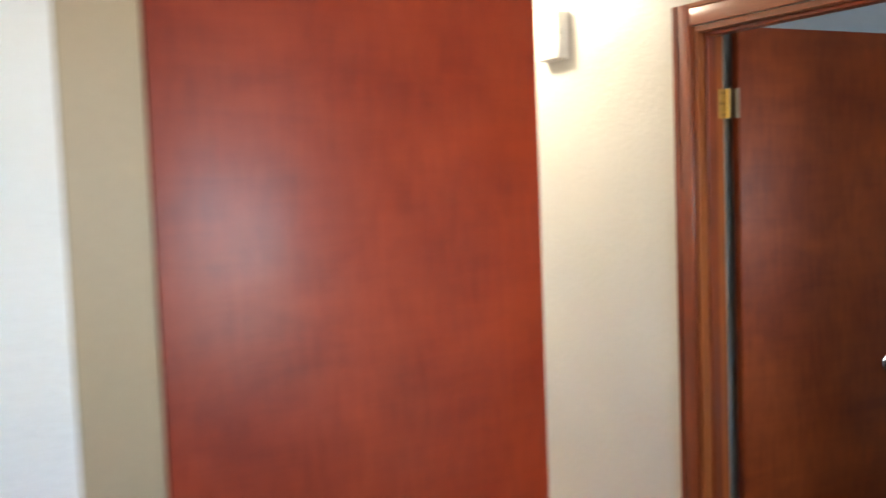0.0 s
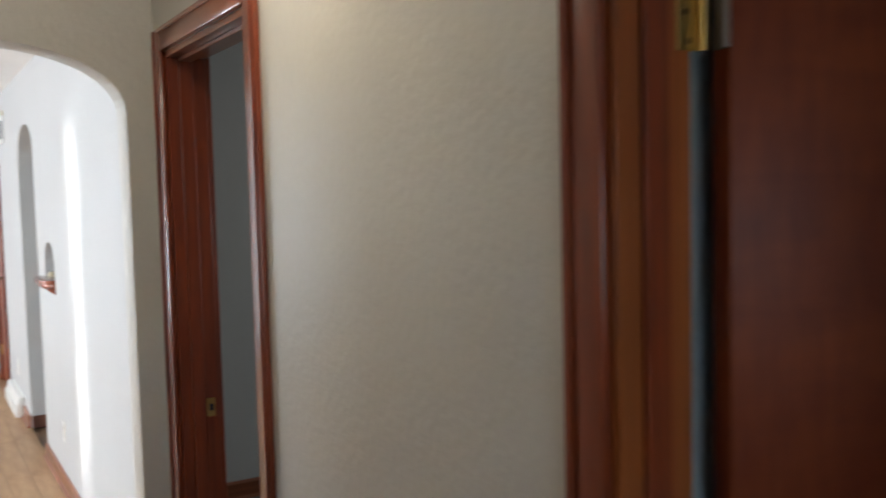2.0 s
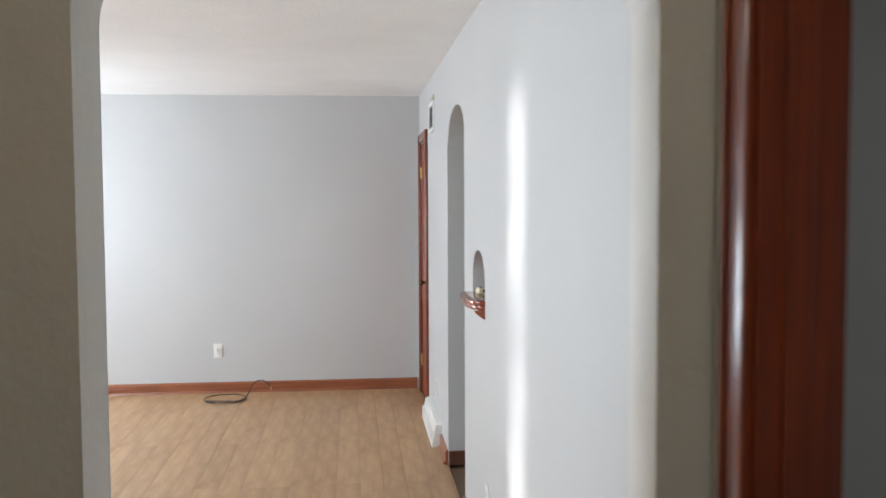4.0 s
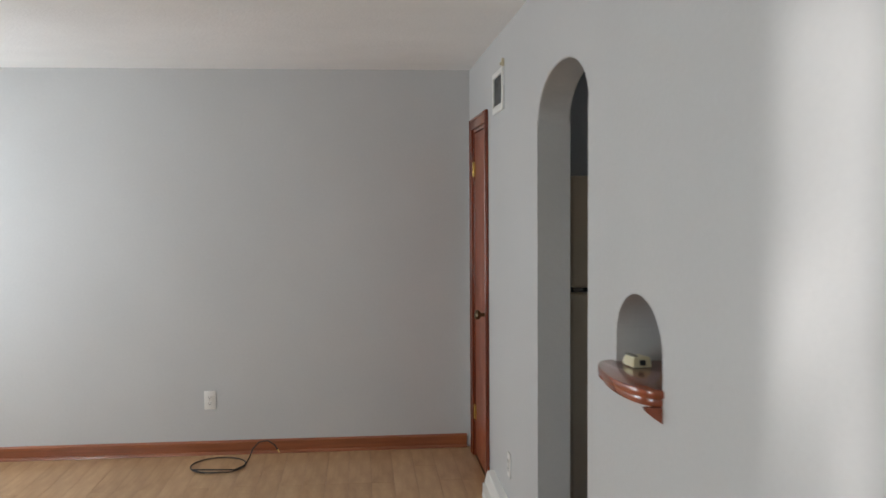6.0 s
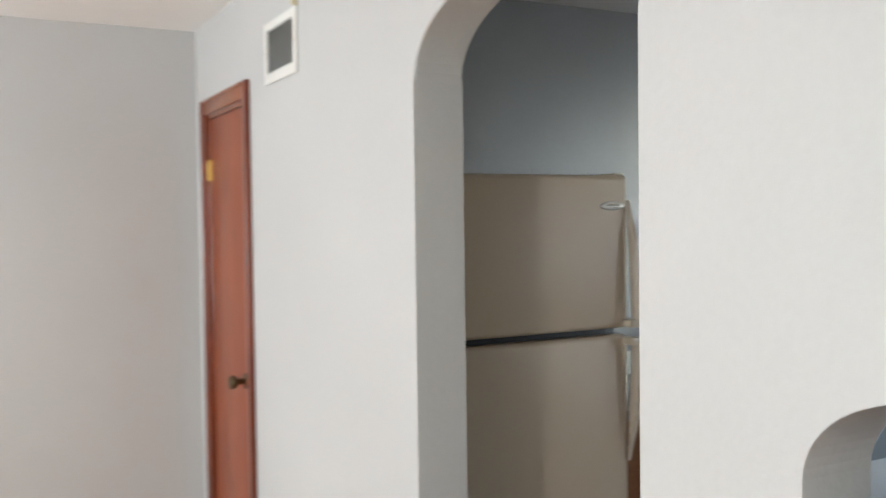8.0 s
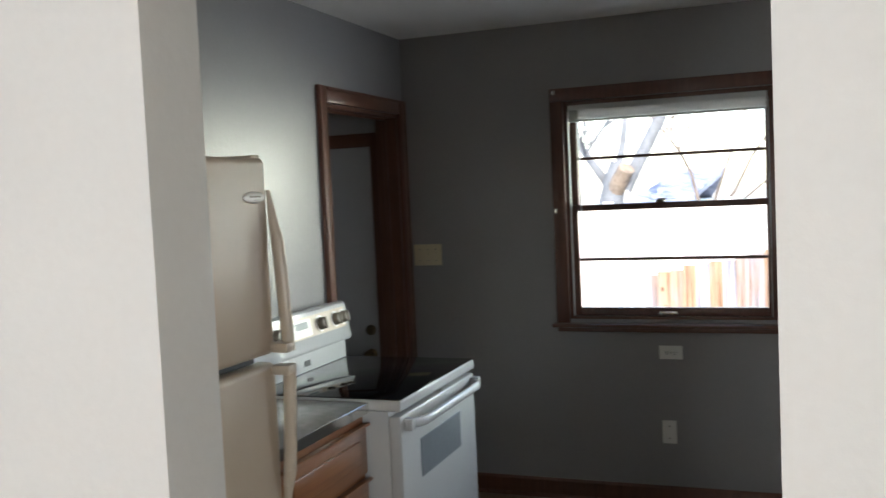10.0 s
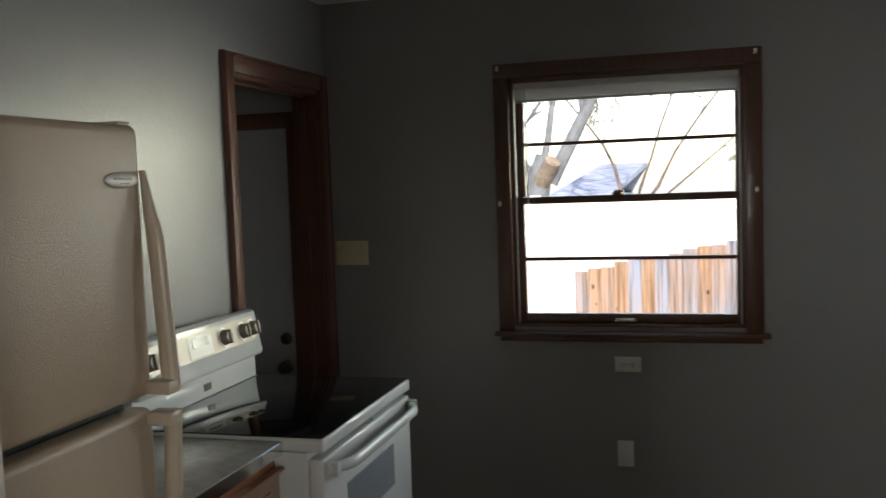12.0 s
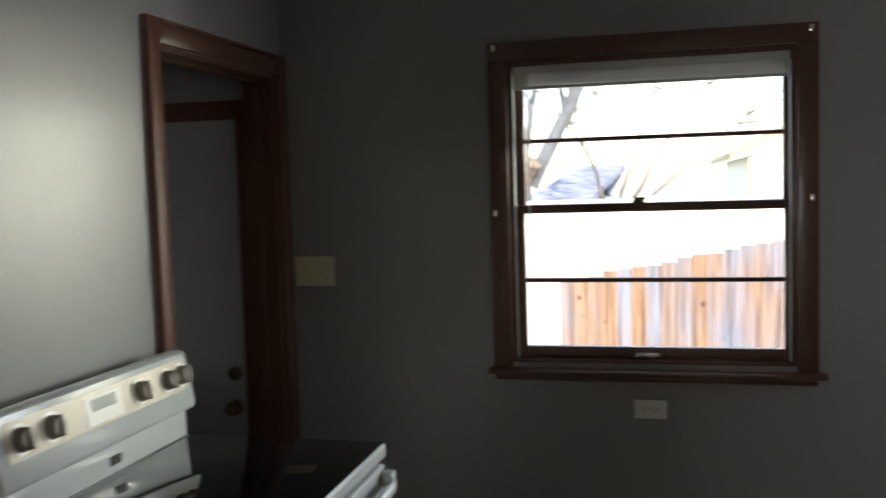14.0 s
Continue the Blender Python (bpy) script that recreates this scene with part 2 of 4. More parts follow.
M_DOOR2 = veneer("red_stained_flush_door", (0.175, 0.014, 0.003), (0.34, 0.040, 0.008), 0.42, 0.07, 0.22, 0.30, 0.35)
M_TRIM = wood("cherry_stained_trim", (0.10, 0.014, 0.004), (0.27, 0.050, 0.012), 0.30, 2, 12, 0.05, 0.45)
# cherry trim with lamplight put into a lighter orange, for the bathroom jamb
M_TRIM_LIT = wood("lamplit_cherry_trim", (0.20, 0.050, 0.010), (0.36, 0.105, 0.024), 0.30, 2, 12, 0.05, 0.4)
M_TRIM_Y = wood("cherry_stained_trim_along_y", (0.17, 0.045, 0.018), (0.34, 0.11, 0.042), 0.28, 1, 12, 0.05, 0.5)
M_TRIM_X = wood("cherry_stained_trim_along_x", (0.17, 0.045, 0.018), (0.34, 0.11, 0.042), 0.28, 0, 12, 0.05, 0.5)
M_DARKTRIM = wood("walnut_trim_and_shaded_frame", (0.075, 0.028, 0.018), (0.15, 0.06, 0.035), 0.35, 2, 12, 0.05, 0.3)
M_SHELF = wood("cherry_varnished_shelf", (0.20, 0.045, 0.018), (0.34, 0.085, 0.034), 0.22, 1, 8, 0.08, 0.6)
M_CABINET = wood("oak_cabinet_wood", (0.17, 0.062, 0.022), (0.33, 0.135, 0.052), 0.38, 0, 10, 0.06, 0.3)
M_FLOOR = wood("tan_vinyl_plank", (0.33, 0.185, 0.085), (0.53, 0.33, 0.17), 0.42, 1, 5, 0.2, 0.12, 0.22)
M_KFLOOR = wood("brown_kitchen_vinyl", (0.10, 0.06, 0.035), (0.2, 0.12, 0.07), 0.4, 0, 6, 0.1, 0.1)
M_CARPET = material("grey_carpet", (0.20, 0.20, 0.20), 0.95, vary=0.2, scale=30, fine=300, bump=0.8, bump_scale=300)
M_FRIDGE = material("bisque_textured_enamel", (0.475, 0.378, 0.280), 0.30, vary=0.03, bump=0.15, bump_scale=330, spec=0.5)
M_FRIDGE_SM = material("bisque_smooth_plastic", (0.53, 0.45, 0.355), 0.28, vary=0.03)
M_STOVE = material("white_enamel", (0.54, 0.55, 0.55), 0.2, vary=0.02, coat=0.3)
M_BLACKGLASS = material("black_cooktop_glass", (0.006, 0.006, 0.007), 0.05, vary=0.3)
M_OVENGLASS = material("grey_oven_glass", (0.20, 0.22, 0.24), 0.12, vary=0.1)
M_KNOB = material("taupe_plastic_knob", (0.17, 0.14, 0.105), 0.4)
# near-black rubber; also solid blocks coloured dark for the shade in holes and slots
M_DARK = material("dark_rubber_and_holes", (0.02, 0.02, 0.021), 0.5)
M_COUNTER = material("grey_speckled_laminate", (0.30, 0.285, 0.265), 0.25, vary=0.22, scale=25, fine=220)
M_BRASS = material("aged_brass", (0.55, 0.38, 0.13), 0.32, 1.0, vary=0.2)
M_BRONZE = material("dark_bronze", (0.16, 0.12, 0.07), 0.35, 1.0, vary=0.2)
M_CHROME = material("polished_nickel", (0.72, 0.70, 0.66), 0.12, 1.0)
M_PLATE = material("white_plastic_plate", (0.78, 0.77, 0.73), 0.35, vary=0.02)
M_BADGE = material("brushed_silver_badge", (0.58, 0.55, 0.50), 0.38, 0.35)
M_IVORY = material("ivory_plastic_plate", (0.62, 0.55, 0.38), 0.4, vary=0.03)
M_JACK = material("cream_plastic", (0.66, 0.60, 0.40), 0.45, vary=0.05)
# grille backing and chime slots, with the shade inside put into the colour
M_VENTBACK = material("shadowed_duct", (0.10, 0.10, 0.10), 0.8)
M_BLIND = material("white_blind_vinyl", (0.55, 0.55, 0.53), 0.4)
M_STREAK_PANE = streak_gobo()
M_VINYL = material("white_vinyl", (0.80, 0.80, 0.78), 0.5, vary=0.03)
M_MESH = material("grey_louver", (0.30, 0.30, 0.29), 0.6)
M_CABLE = material("black_cable", (0.015, 0.014, 0.013), 0.45)
# entry door base greyed down to hold the shade on the landing
M_EXTDOOR = material("shade_greyed_steel_door", (0.36, 0.36, 0.37), 0.4, vary=0.03)
M_CURTAIN = material("white_curtain", (0.8, 0.79, 0.76), 0.9, vary=0.05)
M_GRASS = material("dry_lawn", (0.42, 0.39, 0.34), 0.95, vary=0.3, scale=1.5, fine=40)
M_BARK = material("grey_bark", (0.13, 0.135, 0.15), 0.9, vary=0.4, scale=5, fine=40, bump=0.6, bump_scale=30)
M_BARK_BROWN = material("brown_bark", (0.12, 0.095, 0.08), 0.9, vary=0.4, scale=5, fine=40)
M_TAN_PAINT = material("tan_painted_eave", (0.42, 0.38, 0.20), 0.6, vary=0.1)
M_CUT = material("bare_cut_wood", (0.20, 0.15, 0.115), 0.8, vary=0.5, scale=9, fine=30)
M_ROOF = material("blue_grey_shingle", (0.24, 0.26, 0.34), 0.9, vary=0.3, scale=3)
M_SIDING = material("pale_siding", (0.7, 0.7, 0.68), 0.7, vary=0.05)
M_FENCE = knotty_board("weathered_cedar", (0.25, 0.28, 0.36), (0.36, 0.22, 0.14))
M_GLASS = glass_material()


# ---------------------------------------------------------------- mesh helpers
ORIGIN = {}


def mesh_object(name, bm, mat, smooth=False):
    me = bpy.data.meshes.new(name)
    bmesh.ops.recalc_face_normals(bm, faces=bm.faces)
    bm.to_mesh(me)
    bm.free()
    me.materials.append(mat)
    if smooth:
        for p in me.polygons:
            p.use_smooth = True
        me.set_sharp_from_angle(angle=radians(35))
    return new(name, me)


def structure(name, bm, mat, label, category):
    ob = mesh_object(name, bm, mat)
    ORIGIN[ob.name] = Vector((0, 0, 0))
    return tagged(ob, label, category, kind="structure")


def thing(name, base, label, category, group="", kind=""):
    ob = new(name)
    ob.location = base
    ORIGIN[ob.name] = Vector(base)
    return tagged(ob, label, category, group, kind)


def part(name, bm, mat, parent, label="", smooth=True):
    """One mesh object under a thing or a part; the bmesh is in world coordinates."""
    o = ORIGIN[parent.name]
    bmesh.ops.translate(bm, verts=bm.verts, vec=-o)
    ob = mesh_object(name, bm, mat, smooth)
    ob.parent = parent
    ORIGIN[ob.name] = o
    return tagged(ob, label)


def box(x0, x1, y0, y1, z0, z1, bevel=0.0, seg=2, bm=None):
    bm = bm or bmesh.new()
    r = bmesh.ops.create_cube(bm, size=1.0)
    vs = r["verts"]
    for v in vs:
        v.co = Vector(((x0 + x1) / 2 + v.co.x * (x1 - x0), (y0 + y1) / 2 + v.co.y * (y1 - y0), (z0 + z1) / 2 + v.co.z * (z1 - z0)))
    if bevel:
        es = list({e for v in vs for e in v.link_edges})
        bmesh.ops.bevel(bm, geom=es, offset=bevel, segments=seg, profile=0.5, affect="EDGES")
    return bm


def prism(poly, axis, a, b, bm=None, bevel=0.0):
    """Extrudes a 2D outline between a and b along an axis: x: (y, z) outline; y: (x, z); z: (x, y)."""
    bm = bm or bmesh.new()

    def at(p, d):
        return {"x": (d, p[0], p[1]), "y": (p[0], d, p[1]), "z": (p[0], p[1], d)}[axis]
    lo = [bm.verts.new(at(p, a)) for p in poly]
    hi = [bm.verts.new(at(p, b)) for p in poly]
    f1, f2 = bm.faces.new(lo), bm.faces.new(hi[::-1])
    n = len(poly)
    for i in range(n):
        bm.faces.new((lo[(i + 1) % n], lo[i], hi[i], hi[(i + 1) % n]))
    bmesh.ops.recalc_face_normals(bm, faces=bm.faces)
    if bevel:
        es = [e for f in (f1, f2) for e in f.edges]
        bmesh.ops.bevel(bm, geom=es, offset=bevel, segments=2, profile=0.5, affect="EDGES")
    return bm


def cyl(p0, p1, r0, r1=None, seg=20, bm=None, caps=True):
    bm = bm or bmesh.new()
    p0, p1 = Vector(p0), Vector(p1)
    d = p1 - p0
    m = Matrix.Translation((p0 + p1) / 2) @ d.to_track_quat("Z", "Y").to_matrix().to_4x4()
    bmesh.ops.create_cone(bm, cap_ends=caps, segments=seg, radius1=r0, radius2=r0 if r1 is None else r1, depth=d.length, matrix=m)
    return bm


def lathe(profile, origin, axis, seg=28, bm=None):
    """Turns (radius, height) pairs round an axis through origin."""
    bm = bm or bmesh.new()
    q = Vector(axis).to_track_quat("Z", "Y").to_matrix()
    rings = []
    for r, h in profile:
        rings.append([bm.verts.new(Vector(origin) + q @ Vector((r * math.cos(2 * math.pi * i / seg), r * math.sin(2 * math.pi * i / seg), h))) for i in range(seg)])
    for a, b in zip(rings, rings[1:]):
        for i in range(seg):
            bm.faces.new((a[i], a[(i + 1) % seg], b[(i + 1) % seg], b[i]))
    bm.faces.new(rings[0][::-1])
    bm.faces.new(rings[-1])
    bmesh.ops.remove_doubles(bm, verts=bm.verts, dist=1e-6)
    return bm


def sweep(points, sizes, seg=12, bm=None, side=None):
    """A tube of elliptical section (half width, half depth) along points. side: the direction of the half width."""
    bm = bm or bmesh.new()
    pts = [Vector(p) for p in points]
    rings = []
    for i, p in enumerate(pts):
        d = (pts[min(i + 1, len(pts) - 1)] - pts[max(i - 1, 0)]).normalized()
        u = Vector(side) if side else (d.orthogonal() if i == 0 else u)
        u = (u - d * u.dot(d)).normalized()
        w = d.cross(u)
        a, b = sizes[i] if isinstance(sizes, list) else sizes
        rings.append([bm.verts.new(p + u * a * math.cos(2 * math.pi * k / seg) + w * b * math.sin(2 * math.pi * k / seg)) for k in range(seg)])
    for a, b in zip(rings, rings[1:]):
        for k in range(seg):
            bm.faces.new((a[k], a[(k + 1) % seg], b[(k + 1) % seg], b[k]))
    bm.faces.new(rings[0][::-1])
    bm.faces.new(rings[-1])
    return bm


def arch(c, half, spring, rise, n=28, power=2.0):
    """Points of a rounded arch from the low to the high side; a power over 2 fills its shoulders."""
    pts = []
    for i in range(n + 1):
        u, v = math.cos(math.pi * i / n), math.sin(math.pi * i / n)
        pts.append((c - half * math.copysign(abs(u) ** (2 / power), u), spring + rise * abs(v) ** (2 / power)))
    return pts


def boards(points_pairs, bm=None):
    bm = bm or bmesh.new()
    for b in points_pairs:
        box(*b, bm=bm)
    return bm


# ---------------------------------------------------------------- large structure
CEIL = 2.44
# dividing wall with the kitchen archway and the phone niche
KA = arch(3.346, 0.406, 1.905, 0.190, power=2.12)
DIV = 0.134
NI = arch(2.428, 0.193, 1.235, 0.13)
mid = len(NI) // 2
NC = NI[mid]
bmw = bmesh.new()
prism([(-0.218, 0), (NC[0], 0), (NC[0], 1.138), (2.235, 1.138)] + NI[:mid + 1] + [(NC[0], CEIL), (-0.218, CEIL)], "x", 0, DIV, bmw)
prism([(NC[0], 0), (2.94, 0)] + KA + [(3.752, 0), (5.195, 0), (5.195, CEIL), (NC[0], CEIL)] + NI[mid:][::1] + [(2.621, 1.138), (NC[0], 1.138)], "x", 0, DIV, bmw)
boards([(0, DIV, 5.195, 5.80, 2.04, CEIL), (0, DIV, 5.80, 6.0, 0, CEIL)], bmw)
soft = [e for e in bmw.edges if e.calc_face_angle(0) > 1.2 and abs(e.verts[0].co.x - e.verts[1].co.x) < 1e-4 and e.verts[0].co.x < DIV + 1e-4
        and all(2.93 < v.co.y < 3.76 and 0.01 < v.co.z < 2.2 for v in e.verts)]
bmesh.ops.bevel(bmw, geom=soft, offset=0.008, segments=3, profile=0.5, affect="EDGES")
wall_dividing = structure("wall_dividing", bmw, M_LIVING, "grey painted plaster wall with an arched opening and phone niche", "wall")

# hall wall with two doorways
HB0, HB1 = -1.135, -0.352
HA0, HA1 = -3.027, -2.345
wall_hall_east = structure("wall_hall_east", boards([
    (0, 0.118, HB1, -0.218, 0, CEIL), (0, 0.118, HB0, HB1, 2.045, CEIL), (0, 0.118, HA1, HB0, 0, CEIL),
    (0, 0.118, HA0, HA1, 2.045, CEIL), (0, 0.118, -4.9, HA0, 0, CEIL)]), M_HALL, "greige trowelled plaster hallway wall with two doorways", "wall")

# wall between hall and living room, with an archway
HARCH = arch(-0.52, 0.43, 1.868, 0.208, power=2.15)
wall_hall_north = structure("wall_hall_north", prism([(-4.3, 0), (-0.95, 0)] + HARCH + [(-0.09, 0), (0, 0), (0, CEIL), (-4.3, CEIL)], "y", -0.218, -0.078), M_HALL,
                            "greige plaster wall with a wide rounded archway", "wall")
lining = prism([(-4.3, 0), (-0.95, 0)] + HARCH + [(-0.09, 0), (0, 0), (0, CEIL), (-4.3, CEIL)], "y", -0.078, -0.070)
wall_living_south = structure("wall_living_south", lining, M_LIVING, "grey painted living room side of the archway wall", "wall")
wall_living_north = structure("wall_living_north", box(-4.3, DIV, 6.0, 6.15, 0, CEIL), M_LIVING, "plain light grey painted living room wall", "wall")
# west wall, out of view, with window openings and a slot for the streak
wall_living_west = structure("wall_living_west", boards([
    (-4.45, -4.3, -0.218, 0.0, 0, CEIL), (-4.45, -4.3, 0.0, 0.55, 0, 0.7), (-4.45, -4.3, 0.0, 0.55, 2.2, CEIL), (-4.45, -4.3, 0.55, 1.36, 0, CEIL),
    (-4.45, -4.3, 1.36, 1.59, 0, 0.3), (-4.45, -4.3, 1.36, 1.59, 2.3, CEIL), (-4.45, -4.3, 1.59, 4.1, 0, CEIL), (-4.45, -4.3, 4.1, 5.4, 0, 0.7),
    (-4.45, -4.3, 4.1, 5.4, 2.2, CEIL), (-4.45, -4.3, 5.4, 6.15, 0, CEIL)]), M_LIVING, "light grey painted wall with two windows and a slot added for the streak", "wall")
# kitchen
wall_kitchen_north = structure("wall_kitchen_north", boards([
    (DIV, 2.605, 4.863, 4.983, 0, CEIL), (2.605, 3.425, 4.863, 4.983, 2.035, CEIL), (3.425, 3.505, 4.863, 4.983, -0.3, CEIL)]), M_KITCHEN,
    "grey satin painted kitchen wall with a doorway", "wall")
# the opening at y 1.66 to 2.30 is unseen, added for the fill lamp
wall_kitchen_east = structure("wall_kitchen_east", boards([
    (3.505, 3.655, -2.2, 1.66, -0.9, CEIL), (3.505, 3.655, 1.66, 2.30, -0.9, 0.96), (3.505, 3.655, 1.66, 2.30, 2.04, CEIL), (3.505, 3.655, 2.30, 2.985, -0.9, CEIL), (3.505, 3.655, 3.985, 5.06, -0.9, CEIL), (3.505, 3.655, 2.985, 3.985, -0.9, 0.935), (3.505, 3.655, 2.985, 3.985, 2.04, CEIL),
    (3.505, 3.655, 5.06, 5.90, 1.88, CEIL), (3.505, 3.655, 5.90, 6.15, -0.9, CEIL)]), M_KITCHEN, "dark grey painted kitchen wall with a window", "wall")
wall_kitchen_south = structure("wall_kitchen_south", box(DIV, 3.505, 1.49, 1.61, 0, CEIL), M_KITCHEN, "grey painted wall between kitchen and bedroom", "wall")
# landing behind the kitchen
wall_landing = structure("wall_landing", boards([(2.36, 2.48, 4.983, 6.0, -0.3, CEIL), (DIV, 3.505, 6.0, 6.15, -0.3, CEIL)]), M_KITCHEN, "grey painted side entry walls", "wall")
# bedroom and bathroom beyond the hall doorways, and the room behind the walk's start
wall_bedroom = structure("wall_bedroom", boards([(0.118, 3.4, -2.2, -2.1, 0, CEIL), (3.30, 3.4, -2.1, -0.9, 0, CEIL), (3.30, 3.4, 0.3, 1.49, 0, CEIL), (3.30, 3.4, -0.9, 0.3, 0, 0.9), (3.30, 3.4, -0.9, 0.3, 2.1, CEIL), (DIV, 3.3, 1.46, 1.488, 0, CEIL)]),
                         M_LIVING, "grey painted bedroom walls", "wall")
wall_bath = structure("wall_bath", boards([(0.118, 2.6, -2.32, -2.2, 0, CEIL), (2.6, 2.7, -4.9, -2.2, 0, CEIL), (0.118, 0.28, -5.0, -4.9, 0, CEIL), (0.82, 2.6, -5.0, -4.9, 0, CEIL), (0.28, 0.82, -5.0, -4.9, 0, 1.48), (0.28, 0.82, -5.0, -4.9, 2.12, CEIL)]), M_BLUE_ROOM, "blue grey painted bathroom walls", "wall")
wall_passage_north = structure("wall_passage_north", boards([(-5.0, -1.86, -2.60, -2.48, 0, CEIL)]), M_WHITE_WALL, "off-white painted passage wall", "wall")
wall_hall_west = structure("wall_hall_west", boards([(-1.86, -1.22, -2.48, -2.36, 0, CEIL), (-1.34, -1.22, -2.36, -0.218, 0, CEIL)]), M_HALL, "greige plaster hallway wall", "wall")
wall_rear = structure("wall_rear", boards([(-5.0, -1.75, -5.02, -4.9, 0, CEIL), (-0.85, 0.118, -5.02, -4.9, 0, CEIL), (-1.75, -0.85, -5.02, -4.9, 0, 1.28), (-1.75, -0.85, -5.02, -4.9, 2.22, CEIL), (-5.12, -5.0, -5.02, -2.48, 0, CEIL)]),
                      M_WHITE_WALL, "off-white painted rear walls with a window", "wall")

floor = structure("floor", box(-5.0, 3.5, -5.0, 6.1, -0.3, -0.012), M_KFLOOR, "tan wood-look vinyl plank floor", "floor")
floor_passage = structure("floor_passage", box(-5.0, -1.22, -4.9, -2.6, -0.0119, 0.0), M_FLOOR, "tan wood-look vinyl passage floor", "floor")
floor_kitchen = structure("floor_kitchen", box(DIV, 3.505, 1.61, 4.863, -0.0119, 0.0), M_KFLOOR, "dark brown vinyl kitchen floor", "floor")
floor_bedroom = structure("floor_bedroom", box(0.118, 3.3, -2.1, 1.46, -0.0119, 0.004), M_CARPET, "grey bedroom carpet", "floor")
floor_bath = structure("floor_bath", box(0.118, 2.6, -4.9, -2.32, -0.0119, 0.0), M_KFLOOR, "dark bathroom floor", "floor")
ceiling = structure("ceiling", box(-5.12, 3.655, -5.02, 6.15, CEIL, CEIL + 0.12), M_CEIL, "white textured plaster ceiling", "ceiling")


# ---------------------------------------------------------------- trim and doors
def casing(name, plane, side, lo, hi, top, w=0.068, t=0.018, axis="x", mats=(M_TRIM, M_TRIM_Y), label="cherry-stained door casing", foot=0.0):
    """Door casing on a wall face: two legs and a head, each with a bead. lo, hi: opening; side: the direction of the proud face."""
    th = thing(name, ((plane, (lo + hi) / 2, foot) if axis == "x" else ((lo + hi) / 2, plane, foot)), label, "door trim", kind="structure")
    a, b = sorted((plane + side * 0.0005, plane + side * t))
    c, d = sorted((plane + side * t, plane + side * (t + 0.006)))

    def put(nm, u0, u1, z0, z1, m, bead):
        bm = box(a, b, u0, u1, z0, z1, 0.004) if axis == "x" else box(u0, u1, a, b, z0, z1, 0.004)
        (box(c, d, bead[0], bead[1], bead[2], bead[3], 0.002, 1, bm=bm) if axis == "x" else box(bead[0], bead[1], c, d, bead[2], bead[3], 0.002, 1, bm=bm))
        part(nm, bm, m, th)
    put("leg", lo - w, lo, foot, top + w, mats[0], (lo - w + 0.002, lo - w + 0.016, foot, top + w - 0.002))
    put("leg", hi, hi + w, foot, top + w, mats[0], (hi + w - 0.016, hi + w - 0.002, foot, top + w - 0.002))
    put("head", lo + 0.0005, hi - 0.0005, top, top + w, mats[1], (lo + 0.001, hi - 0.001, top + w - 0.016, top + w - 0.002))
    return th


def jamb(name, x0, x1, y0, y1, top, axis, stop0, stop1, foot=0.0, label="cherry-stained door jamb with a stop", mats=(M_TRIM, M_TRIM_Y, M_TRIM_X)):
    """Lining of a doorway: two sides and a head with a stop strip. Along x: the wall is crossed in x."""
    base = ((x0 + x1) / 2, (y0 + y1) / 2, foot)
    th = thing(name, base, label, "door frame", kind="structure")
    t, s = 0.018, 0.012
    if axis == "x":
        for nm, a, b, sa, sb in (("side", y0, y0 + t, y0 + t, y0 + t + s), ("side", y1 - t, y1, y1 - t - s, y1 - t)):
            p = part(nm, box(x0, x1, a, b, foot, top, 0.0015, 1), mats[0], th)
            part("stop", box(stop0, stop1, sa, sb, foot, top - t, 0.002, 1), mats[0], p)
        p = part("head", box(x0, x1, y0 + t, y1 - t, top - t, top, 0.0015, 1), mats[1], th)
        part("stop", box(stop0, stop1, y0 + t, y1 - t, top - t - s, top - t, 0.002, 1), mats[1], p)
    else:
        for nm, a, b, sa, sb in (("side", x0, x0 + t, x0 + t, x0 + t + s), ("side", x1 - t, x1, x1 - t - s, x1 - t)):
            p = part(nm, box(a, b, y0, y1, foot, top, 0.0015, 1), mats[0], th)
            part("stop", box(sa, sb, stop0, stop1, foot, top - t, 0.002, 1), mats[0], p)
        p = part("head", box(x0 + t, x1 - t, y0, y1, top - t, top, 0.0015, 1), mats[2], th)
        part("stop", box(x0 + t, x1 - t, stop0, stop1, top - t - s, top - t, 0.002, 1), mats[2], p)
    return th


def knob(parent, origin, axis, mat, name="door_knob", label=""):
    """A rosette, neck and round knob."""
    k = part(name, lathe([(0.0, 0.0), (0.031, 0.0), (0.031, 0.004), (0.026, 0.008), (0.012, 0.010), (0.0115, 0.030), (0.016, 0.034), (0.026, 0.043), (0.0285, 0.053), (0.024, 0.064), (0.012, 0.069), (0.0, 0.070)], origin, axis), mat, parent, label)
    return k


casing("door_casing", 0.0, -1, HB0 + 0.008, HB1 - 0.008, 2.045)
jamb("door_frame", -0.0004, 0.1184, HB0, HB1, 2.045, "x", 0.035, 0.075)
casing("door_casing", 0.0, -1, HA0 + 0.008, HA1 - 0.008, 2.045)
# extra trim placed to fill the right edge of the camera's view
side_trim = thing("side_trim_filler", (0, -3.16, 0), "cherry-stained trim beside the bathroom doorway, placed to fit the view", "door trim", kind="structure")
part("leg", box(-0.020, -0.0005, -3.22, -3.111, 0, 2.113, 0.004), M_TRIM, side_trim)
part("bead", box(-0.034, -0.0005, -3.1108, -3.0885, 0, 2.113, 0.006), M_TRIM, side_trim)
